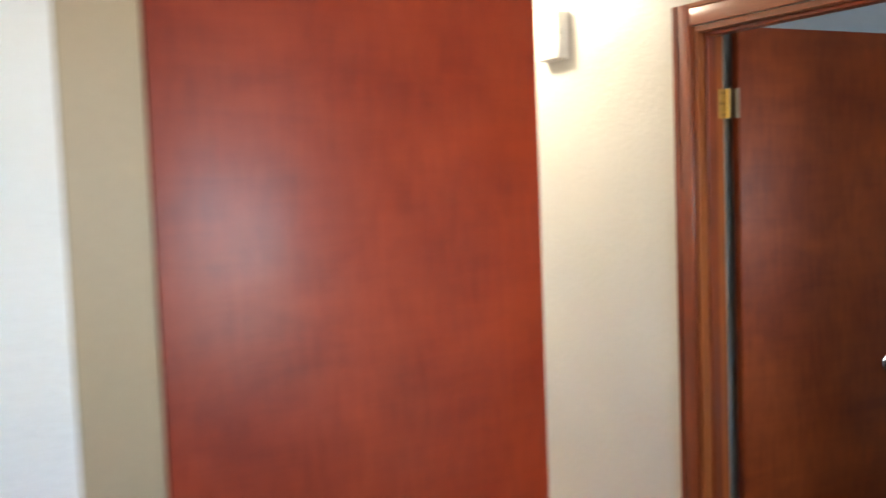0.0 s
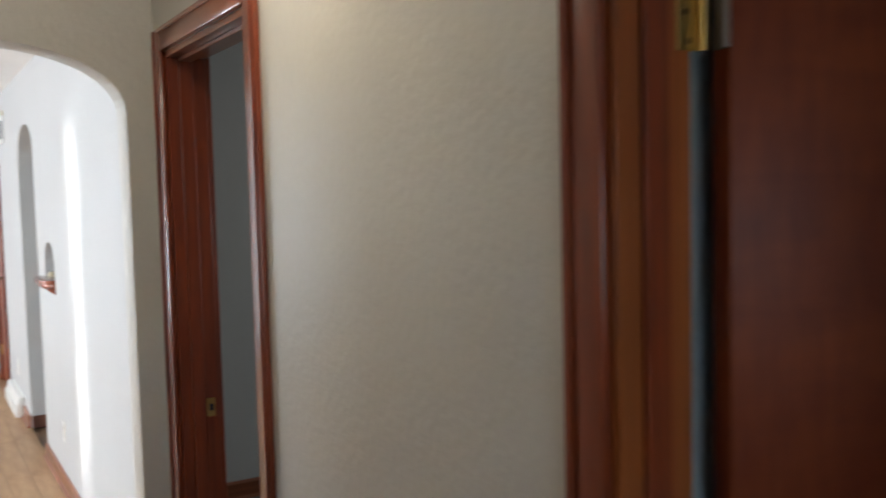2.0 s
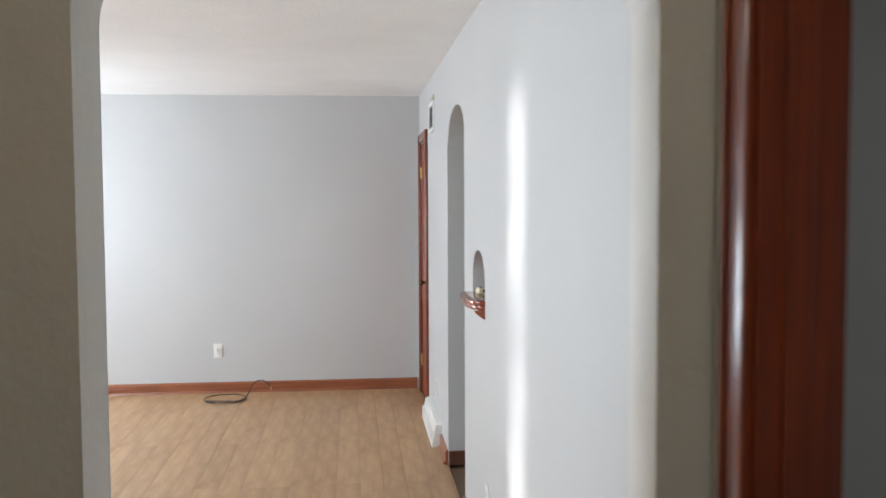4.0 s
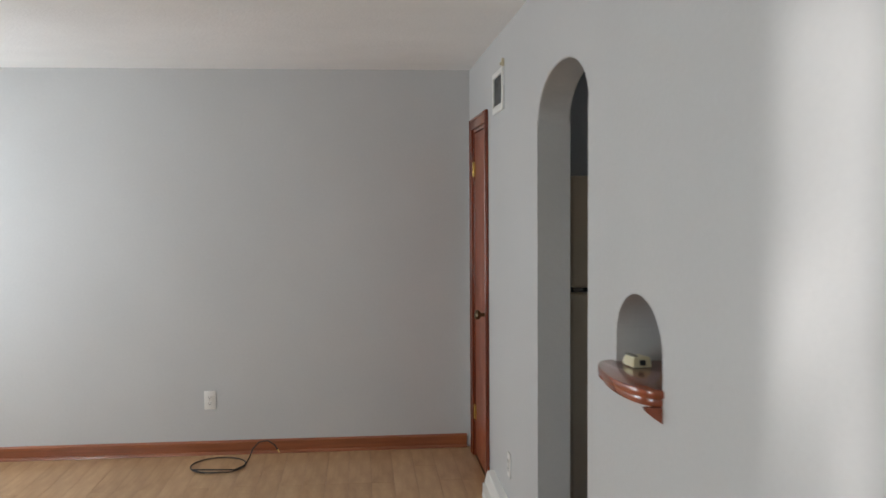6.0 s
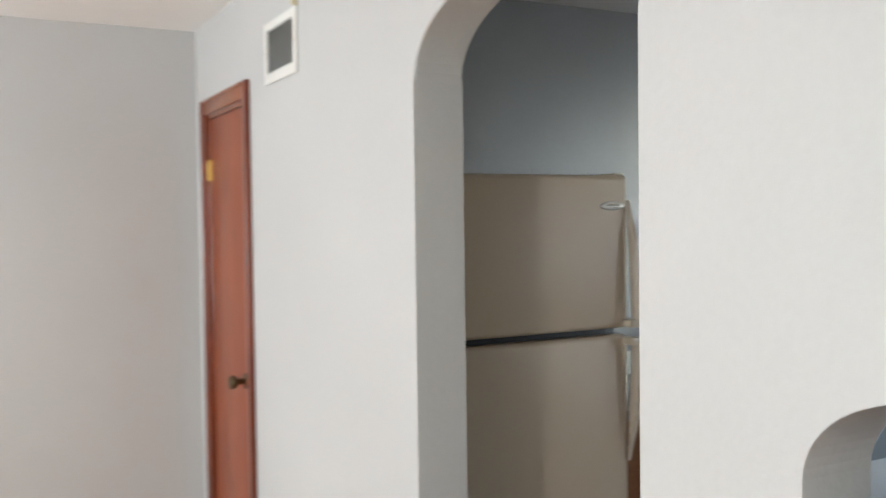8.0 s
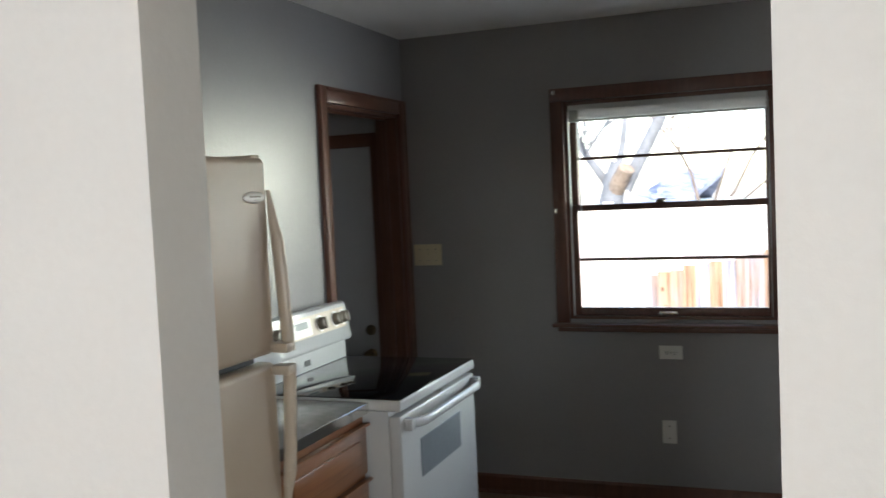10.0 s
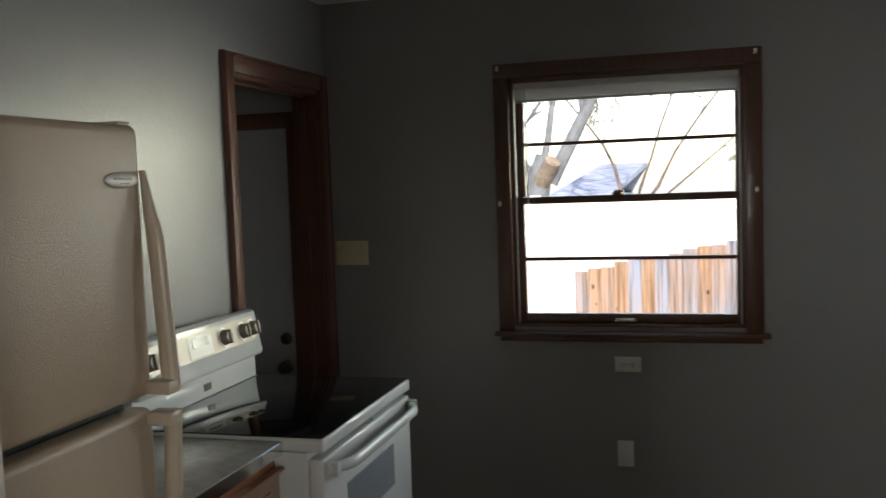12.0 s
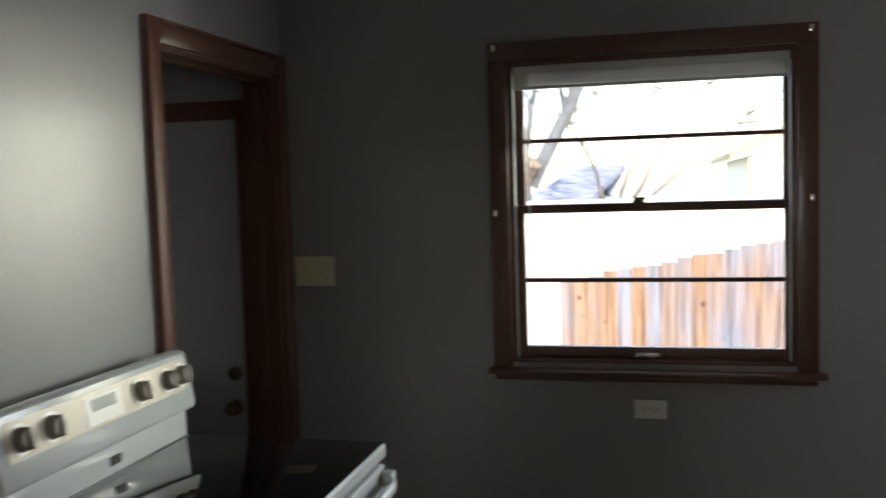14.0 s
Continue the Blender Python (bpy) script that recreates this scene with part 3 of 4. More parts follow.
jamb_a = jamb("door_frame", -0.0004, 0.1184, HA0, HA1, 2.045, "x", 0.034, 0.072, mats=(M_TRIM_LIT, M_TRIM_Y, M_TRIM_X))
for piece in jamb_a.children_recursive:
    if piece.name.startswith("stop"):
        piece.data.materials[0] = M_TRIM
casing("door_casing", 0.118, 1, HB0 + 0.008, HB1 - 0.008, 2.045)

# strike plate on the bedroom jamb
sp = thing("strike_plate", (0.092, HB1 - 0.018, 0.92), "worn copper-coloured strike plate in the door jamb", "strike plate")
part("plate", box(0.078, 0.106, HB1 - 0.0205, HB1 - 0.0182, 0.92, 0.978, 0.0008, 1), M_BRASS, sp)
part("latch_hole", box(0.086, 0.100, HB1 - 0.0212, HB1 - 0.0204, 0.938, 0.960), M_DARK, sp)


def flush_door(name, hinge, angle, width, height, mat, label, z0=0.012, thick=0.035):
    """A flush door leaf from its hinge corner, turned by angle about z. Built along local +x, thickness to +y."""
    th = thing(name, (hinge[0], hinge[1], z0), label, "door")
    th.rotation_euler = (0, 0, angle)
    ORIGIN[th.name] = Vector((0, 0, 0))
    part("leaf", box(0, width, 0, thick, 0, height, 0.002, 2), mat, th)
    return th


# open door to the bathroom
ang = radians(-10)
door_bath = flush_door("door_bath", (0.142, -2.402), ang, 0.692, 2.035, M_DOOR, "mahogany-stained flush wooden door, standing open")
knob(door_bath, (0.626, 0.0, 0.93), (0, -1, 0), M_CHROME, label="polished round knob")
knob(door_bath, (0.626, 0.035, 0.93), (0, 1, 0), M_CHROME, label="polished round knob")
for z in (0.22, 1.815):
    h = part("hinge", cyl((0.118 + 0.012, HA1 - 0.020 - 0.006, z - 0.045), (0.118 + 0.012, HA1 - 0.020 - 0.006, z + 0.045), 0.006, seg=12), M_BRASS, jamb_a, "aged brass butt hinge")
    part("hinge_plate", box(0.094, 0.129, HA1 - 0.0205, HA1 - 0.0182, z - 0.045, z + 0.045, 0.0006, 1), M_BRASS, h)
    for k in (-0.034, 0.0, 0.034):
        part("screw", cyl((0.106 + (0.006 if k else 0), HA1 - 0.0203, z + k), (0.106 + (0.006 if k else 0), HA1 - 0.0214, z + k), 0.004, seg=10), M_BRONZE, h)

for z in (0.208, 1.803):
    h = part("hinge", cyl((-0.008, -0.002, z - 0.045), (-0.008, -0.002, z + 0.045), 0.0055, seg=12), M_KNOB, door_bath, "dark taupe hinge leaf")
    part("hinge_plate", box(-0.0022, -0.0002, 0.001, 0.031, z - 0.045, z + 0.045, 0.0006, 1), M_KNOB, h)

# red flush door standing open across the passage corner
door_red = flush_door("door_red", (-1.694, -2.546), 0.0, 0.921, 2.03, M_DOOR2, "red-stained flush wooden door, standing open in the hallway")
beige = structure("beige_strip", box(-1.86, -1.712, -2.60, -2.44, 0, CEIL - 0.001, 0.004), M_BEIGE, "beige upright strip beside the open red door", "door frame")

# chime box
chime = thing("door_chime", (-0.03, -1.73, 2.03), "white plastic door chime box on the hall wall", "door chime")
part("back_plate", box(-0.010, -0.0005, -1.792, -1.663, 2.028, 2.20, 0.002), M_PLATE, chime)
part("cover", box(-0.052, -0.010, -1.79, -1.665, 2.03, 2.195, 0.006), M_PLATE, chime)
for z in (2.112, 2.120, 2.128):
    part("slot", box(-0.043, -0.036, -1.7915, -1.7895, z, z + 0.003), M_VENTBACK, chime)

# ceiling light in the hall
dome = thing("ceiling_light", (-0.36, -1.5, CEIL), "brass-based ceiling light fixture, switched on", "ceiling light")
part("base", lathe([(0.0, -0.001), (0.10, -0.001), (0.10, -0.02), (0.0, -0.02)], (-0.36, -1.5, CEIL), (0, 0, 1)), M_BRASS, dome)

# closet door
CL0, CL1 = 5.195, 5.80
casing("closet_casing", 0.0, -1, CL0 + 0.006, CL1 - 0.006, 2.04, 0.066, 0.016)
jamb("closet_frame", -0.0004, DIV + 0.0004, CL0, CL1, 2.04, "x", 0.045, 0.06)
door_closet = thing("door_closet", (0.01, CL0, 0.012), "cherry-stained narrow closet door, closed", "door")
part("leaf", box(0.004, 0.039, CL0 + 0.02, CL1 - 0.02, 0.012, 2.018, 0.002), M_CLOSET, door_closet)
knob(door_closet, (0.004, CL0 + 0.085, 0.955), (-1, 0, 0), M_BRONZE, label="dark bronze round knob")
for z in (0.28, 1.80):
    h = part("hinge", cyl((-0.003, CL1 - 0.019, z - 0.045), (-0.003, CL1 - 0.019, z + 0.045), 0.006, seg=12), M_BRASS, door_closet, "aged brass butt hinge")
    part("hinge_plate", box(0.001, 0.0036, CL1 - 0.055, CL1 - 0.022, z - 0.045, z + 0.045), M_BRASS, h)


def baseboard(name, axis, plane, side, lo, hi, mat, h=0.088, t=0.016, shoe=True, label="cherry-stained baseboard with a quarter-round shoe"):
    """Baseboard with rounded top and a shoe moulding along a wall face."""
    prof = [(0.0005, 0.001), (t, 0.001), (t, h - 0.012), (t * 0.55, h), (0.0005, h)]
    if shoe:
        prof = [(0.0005, 0.001), (t + 0.014, 0.001), (t + 0.012, 0.010), (t + 0.006, 0.016), (t, 0.018), (t, h - 0.012), (t * 0.55, h), (0.0005, h)]
    bm = prism([(plane + side * p[0], p[1]) for p in prof], "y" if axis == "y" else "x", lo, hi)
    ob = structure(name, bm, mat, label, "baseboard")
    return ob


baseboard("baseboard_living_north", "x", 6.0, -1, -4.29, -0.03, M_TRIM_X)
baseboard("baseboard_living_east_a", "y", 0.0, -1, 3.765, 4.145, M_TRIM_Y)
baseboard("baseboard_living_east_b", "y", 0.0, -1, 0.0, 2.935, M_TRIM_Y)
baseboard("baseboard_living_south", "x", -0.070, 1, -4.29, -0.96, M_TRIM_X)
baseboard("baseboard_hall_a", "y", 0.0, -1, HA1 + 0.062, HB0 - 0.062, M_TRIM_Y)
baseboard("baseboard_hall_b", "x", -0.218, -1, -1.2, -0.955, M_TRIM_X)
baseboard("baseboard_bedroom", "x", 1.46, -1, 0.15, 3.3, M_TRIM_X, 0.10)
baseboard("baseboard_kitchen_east", "y", 3.505, -1, 1.62, 4.85, M_DARKTRIM, 0.10, label="dark-stained kitchen baseboard")
arch_base = structure("baseboard_arch_north", box(0.002, DIV - 0.002, 3.736, 3.7515, 0.001, 0.088, 0.003), M_DARKTRIM, "dark-stained baseboard across the archway jamb", "baseboard")
arch_base2 = structure("baseboard_arch_south", box(0.002, DIV - 0.002, 2.9405, 2.956, 0.001, 0.088, 0.003), M_DARKTRIM, "dark-stained baseboard across the archway jamb", "baseboard")

# kitchen doorway
casing("kitchen_casing", 4.863, -1, 2.612, 3.418, 2.035, 0.074, 0.020, "y", (M_DARKTRIM, M_DARKTRIM), "dark cherry-stained kitchen door casing")
# frame takes the darker trim tone in place of the shade on it
jamb("kitchen_frame", 2.605, 3.425, 4.8626, 4.9834, 2.035, "y", 4.92, 4.94, mats=(M_DARKTRIM, M_DARKTRIM, M_DARKTRIM))
casing("entry_casing", 3.505, -1, 5.06, 5.90, 1.88, 0.075, 0.018, "x", (M_DARKTRIM, M_DARKTRIM), "dark-stained casing of the side entry door", foot=-0.18)
entry_floor = structure("floor_landing", box(2.48, 3.505, 4.983, 6.0, -0.29, -0.18), M_KFLOOR, "dark side entry landing one step down", "floor")
door_entry = thing("door_entry", (3.54, 5.48, -0.165), "steel side entry door, closed, greyed for the shade on the landing", "door")
part("leaf", box(3.53, 3.57, 5.061, 5.899, -0.178, 1.8795, 0.001), M_EXTDOOR, door_entry)
knob(door_entry, (3.53, 5.125, 0.725), (-1, 0, 0), M_BRONZE, label="dark bronze door knob")
part("deadbolt", lathe([(0.0, 0.0), (0.03, 0.0), (0.028, 0.012), (0.018, 0.016), (0.018, 0.022), (0.0, 0.022)], (3.53, 5.125, 0.862), (-1, 0, 0)), M_BRONZE, door_entry, "dark bronze deadbolt")

# ---------------------------------------------------------------- living room things
# corner shelf in the phone niche
shelf = thing("niche_shelf", (0.0, 2.44, 1.10), "semi-round cherry-stained wooden shelf with a bracket, built into the niche", "shelf")
outline = [(DIV - 0.002, 2.238), (DIV - 0.002, 2.618), (-0.0006, 2.618), (-0.0006, 2.65)] + [(-0.002 - 0.078 * math.sin(math.pi * i / 24) ** 0.8, 2.435 + 0.215 * math.cos(math.pi * i / 24)) for i in range(1, 24)] + [(-0.0006, 2.22), (-0.0006, 2.238)]
part("board", prism(outline, "z", 1.139, 1.160, bevel=0.004), M_SHELF, shelf)
half = [(-0.0005, 2.64)] + [(-0.001 - 0.066 * math.sin(math.pi * i / 20) ** 0.8, 2.435 + 0.20 * math.cos(math.pi * i / 20)) for i in range(1, 20)] + [(-0.0005, 2.23)]
part("apron", prism(half, "z", 1.118, 1.1385, bevel=0.004), M_SHELF, shelf)
part("bracket", prism([(-0.0005, 1.118), (-0.045, 1.118), (-0.040, 1.108), (-0.018, 1.09), (-0.0005, 1.078)], "y", 2.228, 2.250, bevel=0.002), M_SHELF, shelf)
part("bracket", prism([(-0.0005, 1.118), (-0.045, 1.118), (-0.040, 1.108), (-0.018, 1.09), (-0.0005, 1.078)], "y", 2.630, 2.652, bevel=0.002), M_SHELF, shelf)

# phone junction box on the shelf
jack = thing("phone_jack", (0.036, 2.548, 1.16), "cream plastic phone junction box resting on the niche shelf", "phone jack")
jm = pose(0.036, 2.548, 1.1605, 0, 0, 5) @ Matrix.Diagonal((0.80, 0.64, 0.76, 1))
bm = bmesh.new()
lo = [bm.verts.new(jm @ Vector(p)) for p in ((-0.034, -0.062, 0), (0.034, -0.062, 0), (0.034, 0.062, 0), (-0.034, 0.062, 0))]
hi = [bm.verts.new(jm @ Vector(p)) for p in ((-0.028, -0.056, 0.036), (0.028, -0.056, 0.036), (0.028, 0.056, 0.030), (-0.028, 0.056, 0.030))]
bm.faces.new(lo[::-1]), bm.faces.new(hi)
for i in range(4):
    bm.faces.new((lo[i], lo[(i + 1) % 4], hi[(i + 1) % 4], hi[i]))
bmesh.ops.recalc_face_normals(bm, faces=bm.faces)
bmesh.ops.bevel(bm, geom=list(bm.edges), offset=0.002, segments=2, affect="EDGES")
part("case", bm, M_JACK, jack)
bm = box(-0.010, 0.010, -0.0645, -0.058, 0.008, 0.026)
bmesh.ops.transform(bm, matrix=jm, verts=bm.verts)
part("socket", bm, M_DARK, jack, "dark square socket")
bm = box(-0.024, -0.006, -0.03, 0.05, 0.033, 0.0375)
bmesh.ops.transform(bm, matrix=jm, verts=bm.verts)
part("groove", bm, M_KNOB, jack)


def wall_plate(name, origin, u, n, w, h, mat, label, category, kind="duplex", gangs=1, group=""):
    """A cover plate on a wall: u: horizontal direction, n: outward normal."""
    o, u, n = Vector(origin), Vector(u), Vector(n)
    th = thing(name, o, label, category, group)
    m = Matrix((( u.x, 0, n.x, o.x), (u.y, 0, n.y, o.y), (u.z, 1, n.z, o.z), (0, 0, 0, 1)))

    def add(nm, bm, mm, parent, lab=""):
        bmesh.ops.transform(bm, matrix=m, verts=bm.verts)
        return part(nm, bm, mm, parent, lab)
    add("plate", box(-w / 2, w / 2, -h / 2, h / 2, 0.0005, 0.006, 0.002), mat, th)
    if kind == "duplex":
        tall = h >= w
        for s in (-1, 1):
            cx, cy = (0, s * 0.0195) if tall else (s * 0.0195, 0)
            sock = add("socket", box(cx - 0.0165, cx + 0.0165, cy - 0.0140, cy + 0.0140, 0.0058, 0.0082, 0.003), mat, th)
            for dx in (-0.0065, 0.0065):
                add("slot", box(cx + dx - 0.0013, cx + dx + 0.0013, cy - 0.002, cy + 0.0075, 0.0080, 0.0088), M_DARK, sock)
            add("slot", box(cx - 0.0025, cx + 0.0025, cy - 0.0095, cy - 0.005, 0.0080, 0.0088), M_DARK, sock)
        add("screw", cyl((0, 0, 0.005), (0, 0, 0.0072), 0.003, seg=10), M_CHROME, th)
    if kind == "switch":
        for g in range(gangs):
            cx = (g - (gangs - 1) / 2) * 0.046
            add("toggle", box(cx - 0.005, cx + 0.005, -0.004, 0.012, 0.005, 0.016, 0.0015), mat, th)
            for dy in (-0.03, 0.03):
                add("screw", cyl((cx, dy, 0.005), (cx, dy, 0.0068), 0.003, seg=10), M_CHROME, th)
    if kind == "blank":
        for dy in (-0.03, 0.03):
            add("screw", cyl((0, dy, 0.005), (0, dy, 0.0068), 0.003, seg=10), M_CHROME, th)
    return th


wall_plate("wall_outlet", (-1.673, 6.0, 0.349), (1, 0, 0), (0, -1, 0), 0.072, 0.118, M_PLATE, "white duplex outlet on the grey living room wall", "outlet")
wall_plate("wall_outlet", (0.0, 4.45, 0.33), (0, 1, 0), (-1, 0, 0), 0.072, 0.118, M_PLATE, "white duplex outlet beside the archway", "outlet")
wall_plate("wall_outlet", (0.0, 2.16, 0.33), (0, 1, 0), (-1, 0, 0), 0.072, 0.118, M_PLATE, "white duplex outlet low beneath the phone niche", "outlet")
wall_plate("wall_outlet", (3.505, 3.485, 0.772), (0, 1, 0), (-1, 0, 0), 0.113, 0.068, M_PLATE, "white outlet lying sideways under the kitchen window", "outlet")
wall_plate("wall_outlet", (1.66, 4.863, 1.28), (1, 0, 0), (0, -1, 0), 0.072, 0.118, M_PLATE, "white duplex outlet above the worktop", "outlet")
wall_plate("blank_plate", (3.505, 3.502, 0.373), (0, 1, 0), (-1, 0, 0), 0.070, 0.116, M_PLATE, "white blank cover plate low on the kitchen wall", "cover plate", "blank")
wall_plate("light_switch", (3.505, 4.752, 1.279), (0, 1, 0), (-1, 0, 0), 0.160, 0.114, M_IVORY, "ivory three-gang light switch plate beside the doorway", "light switch", "switch", 3)

# return air grille
grille = thing("air_grille", (0.0, 4.74, 2.05), "white painted metal air return grille high on the wall", "air vent")
part("backing", box(-0.003, -0.0005, 4.598, 4.882, 2.082, 2.232), M_VENTBACK, grille)
fr = box(-0.012, -0.0005, 4.574, 4.602, 2.05, 2.258, 0.002)
box(-0.012, -0.0005, 4.878, 4.906, 2.05, 2.258, 0.002, bm=fr)
box(-0.012, -0.0005, 4.602, 4.878, 2.05, 2.086, 0.002, bm=fr)
box(-0.012, -0.0005, 4.602, 4.878, 2.230, 2.258, 0.002, bm=fr)
part("frame", fr, M_PLATE, grille)
for i in range(15):
    z = 2.088 + i * 0.0096
    part("slat", prism([(-0.010, z), (-0.0092, z + 0.0006), (-0.004, z + 0.0070), (-0.0048, z + 0.0072)], "y", 4.602, 4.878), M_MESH, grille, smooth=False)
for yy in (4.588, 4.892):
    part("screw", cyl((-0.0118, yy, 2.154), (-0.0135, yy, 2.154), 0.004, seg=10), M_CHROME, grille)
hook = thing("wall_hook", (0, 4.58, 2.26), "small grey plastic hook above the air grille", "hook")
part("body", box(-0.014, -0.0005, 4.572, 4.588, 2.2585, 2.296, 0.003), M_IVORY, hook)
part("tip", box(-0.022, -0.0138, 4.575, 4.585, 2.262, 2.276, 0.002), M_IVORY, hook)

# baseboard register
reg = thing("floor_register", (-0.03, 4.56, 0.0), "white metal baseboard air register on the floor", "register")
part("housing", prism([(-0.0005, 0.001), (-0.066, 0.001), (-0.066, 0.026), (-0.040, 0.138), (-0.034, 0.146), (-0.0005, 0.150)], "y", 4.15, 4.975, bevel=0.003), M_PLATE, reg, smooth=False)
part("damper_lever", box(-0.066, -0.050, 4.545, 4.557, 0.108, 0.118, 0.002), M_PLATE, reg)
for i in range(20):
    y = 4.18 + i * 0.040
    part("louver", box(-0.067, -0.050, y, y + 0.004, 0.036, 0.090), M_PLATE, reg)

# cable on the floor
cable = thing("coax_cable", (-1.6, 5.72, 0.0), "black cable coiled loosely on the wooden floor", "cable")
cp = []
for i in range(34):
    a = radians(250) - 2 * math.pi * i / 30
    cp.append((-1.585 + 0.165 * math.cos(a), 5.725 + (0.165 + 0.010 * i / 34) * math.sin(a), 0.006 + 0.006 * (i > 26)))
for p in ((-1.47, 5.60, 0.012), (-1.42, 5.66, 0.02), (-1.395, 5.70, 0.055), (-1.375, 5.715, 0.105), (-1.335, 5.72, 0.145), (-1.285, 5.72, 0.150), (-1.245, 5.715, 0.125), (-1.225, 5.71, 0.095)):
    cp.append(p)
part("cord", sweep(cp, (0.0042, 0.0042), 8), M_CABLE, cable)
part("plug", cyl((-1.225, 5.71, 0.097), (-1.216, 5.708, 0.078), 0.005, seg=8), M_BRASS, cable)

# west windows, out of view, with curtains added to keep the sun out
for y0, y1 in ((0.0, 0.55), (4.1, 5.4)):
    win_w = thing("window_living", (-4.38, (y0 + y1) / 2, 0.7), "curtained living room window", "window", kind="structure")
    part("window_frame", boards([(-4.40, -4.36, y0, y1, 0.7, 0.75), (-4.40, -4.36, y0, y1, 2.15, 2.2), (-4.40, -4.36, y0, y0 + 0.05, 0.75, 2.15), (-4.40, -4.36, y1 - 0.05, y1, 0.75, 2.15)]), M_DARKTRIM, win_w)
    curtain = thing("curtain", (-4.25, (y0 + y1) / 2, 0.4), "white pleated curtain, out of view, added to block the sun", "curtain", "living room curtains")
    n = 60
    prof = [(-4.25 + 0.03 * math.sin(i * 1.3), y0 - 0.08 + (y1 - y0 + 0.16) * i / n) for i in range(n + 1)]
    prof += [(p[0] + 0.003, p[1]) for p in prof[::-1]]
    part("panel", prism(prof, "z", 0.4, 2.3), M_CURTAIN, curtain)

# unseen slot and mottled pane, added to shape the streak of light
streak_opening = thing("streak_slot", (-4.375, 1.475, 0.3), "narrow slot with a mottled pane, added to shape the wall streak", "window", kind="structure")
part("pane", box(-4.379, -4.373, 1.3605, 1.5895, 0.3005, 2.2995), M_STREAK_PANE, streak_opening, smooth=False)
for z in (0.95, 1.62):
    part("glazing_bar", box(-4.39, -4.36, 1.3605, 1.5895, z, z + 0.022), M_DARKTRIM, streak_opening)

# ---------------------------------------------------------------- kitchen things
FX0, FX1, FY = 0.238, 0.996, 4.181
fridge = thing("refrigerator", ((FX0 + FX1) / 2, 4.5, 0.0), "bisque top-freezer refrigerator with long curved handles", "refrigerator")
part("cabinet", box(FX0 + 0.004, FX1 - 0.004, FY + 0.072, 4.835, 0.02, 1.708, 0.006), M_FRIDGE, fridge, "bisque textured steel cabinet")
part("gasket", box(FX0 + 0.015, FX1 - 0.015, FY + 0.060, FY + 0.0718, 0.10, 1.700), M_DARK, fridge)
fz = part("freezer_door", box(FX0, FX1, FY, FY + 0.060, 1.209, 1.715, 0.017, 5), M_FRIDGE, fridge)
rd = part("fridge_door", box(FX0, FX1, FY, FY + 0.060, 0.095, 1.187, 0.017, 5), M_FRIDGE, fridge)
part("kick_plate", box(FX0 + 0.02, FX1 - 0.02, FY + 0.05, FY + 0.07, 0.015, 0.09), M_KNOB, fridge)
part("top_hinge_cover", box(FX1 - 0.045, FX1 - 0.008, FY + 0.012, FY + 0.10, 1.7145, 1.722, 0.003), M_FRIDGE_SM, fridge)
part("middle_hinge", box(FX0 + 0.02, FX0 + 0.06, FY + 0.02, FY + 0.07, 1.190, 1.206), M_CHROME, fridge)


def fridge_handle(parent, z_end, z_mid, foot):
    """Long tapered handle that starts flat on the door and bows out towards the split between the doors."""
    pts, sizes = [], []
    n = 22
    for i in range(n + 1):
        k = i / n
        hx, hy = 0.005 + 0.009 * min(1, k * 3.2), 0.006 + 0.012 * min(1, k * 3.2)
        gap = 0.020 * max(0.0, (k - 0.22) / 0.78) ** 0.8 - 0.002
        pts.append((FX1 - 0.004 + 0.008 * min(1, k * 4), FY - hy - gap, z_end + (z_mid - z_end) * k))
        sizes.append((hx, hy))
    bm = sweep(pts, sizes, 14, side=(1, 0, 0))
    ob = part("handle", bm, M_FRIDGE_SM, parent, "smooth bisque plastic handle")
    part("handle_foot", box(FX1 - 0.030, FX1 + 0.012, FY - 0.052, FY + 0.001, foot[0], foot[1], 0.006), M_FRIDGE_SM, ob)


fridge_handle(fz, 1.632, 1.216, (1.214, 1.240))
fridge_handle(rd, 0.765, 1.180, (1.156, 1.182))
badge = lathe([(0.0, 0.0), (0.050, 0.0), (0.048, 0.003), (0.040, 0.0045), (0.0, 0.0045)], (0, 0, 0), (0, 0, 1), 32)
bmesh.ops.transform(badge, matrix=Matrix.Translation((0.931, FY - 0.0002, 1.614)) @ Matrix.Rotation(radians(90), 4, "X") @ Matrix.Diagonal((1, 0.3, 1, 1)), verts=badge.verts)
bd = part("badge", badge, M_BADGE, fz, "silver oval maker's badge")
part("lettering_bar", box(0.905, 0.957, FY - 0.0056, FY - 0.0044, 1.614, 1.6185), M_KNOB, bd)
part("lettering_bar", box(0.925, 0.950, FY - 0.0056, FY - 0.0044, 1.6065, 1.609), M_KNOB, bd)

# base cabinet and worktop
CX0, CX1, CY = 1.01, 1.722, 4.305
cab = thing("base_cabinet", ((CX0 + CX1) / 2, 4.58, 0.0), "oak base cabinet with drawer fronts between fridge and stove", "cabinet")
part("body", box(CX0, CX1, CY, 4.855, 0.10, 0.868), M_CABINET, cab)
part("toe_kick", box(CX0, CX1, CY + 0.06, 4.855, 0.0, 0.0995), M_DARK, cab)


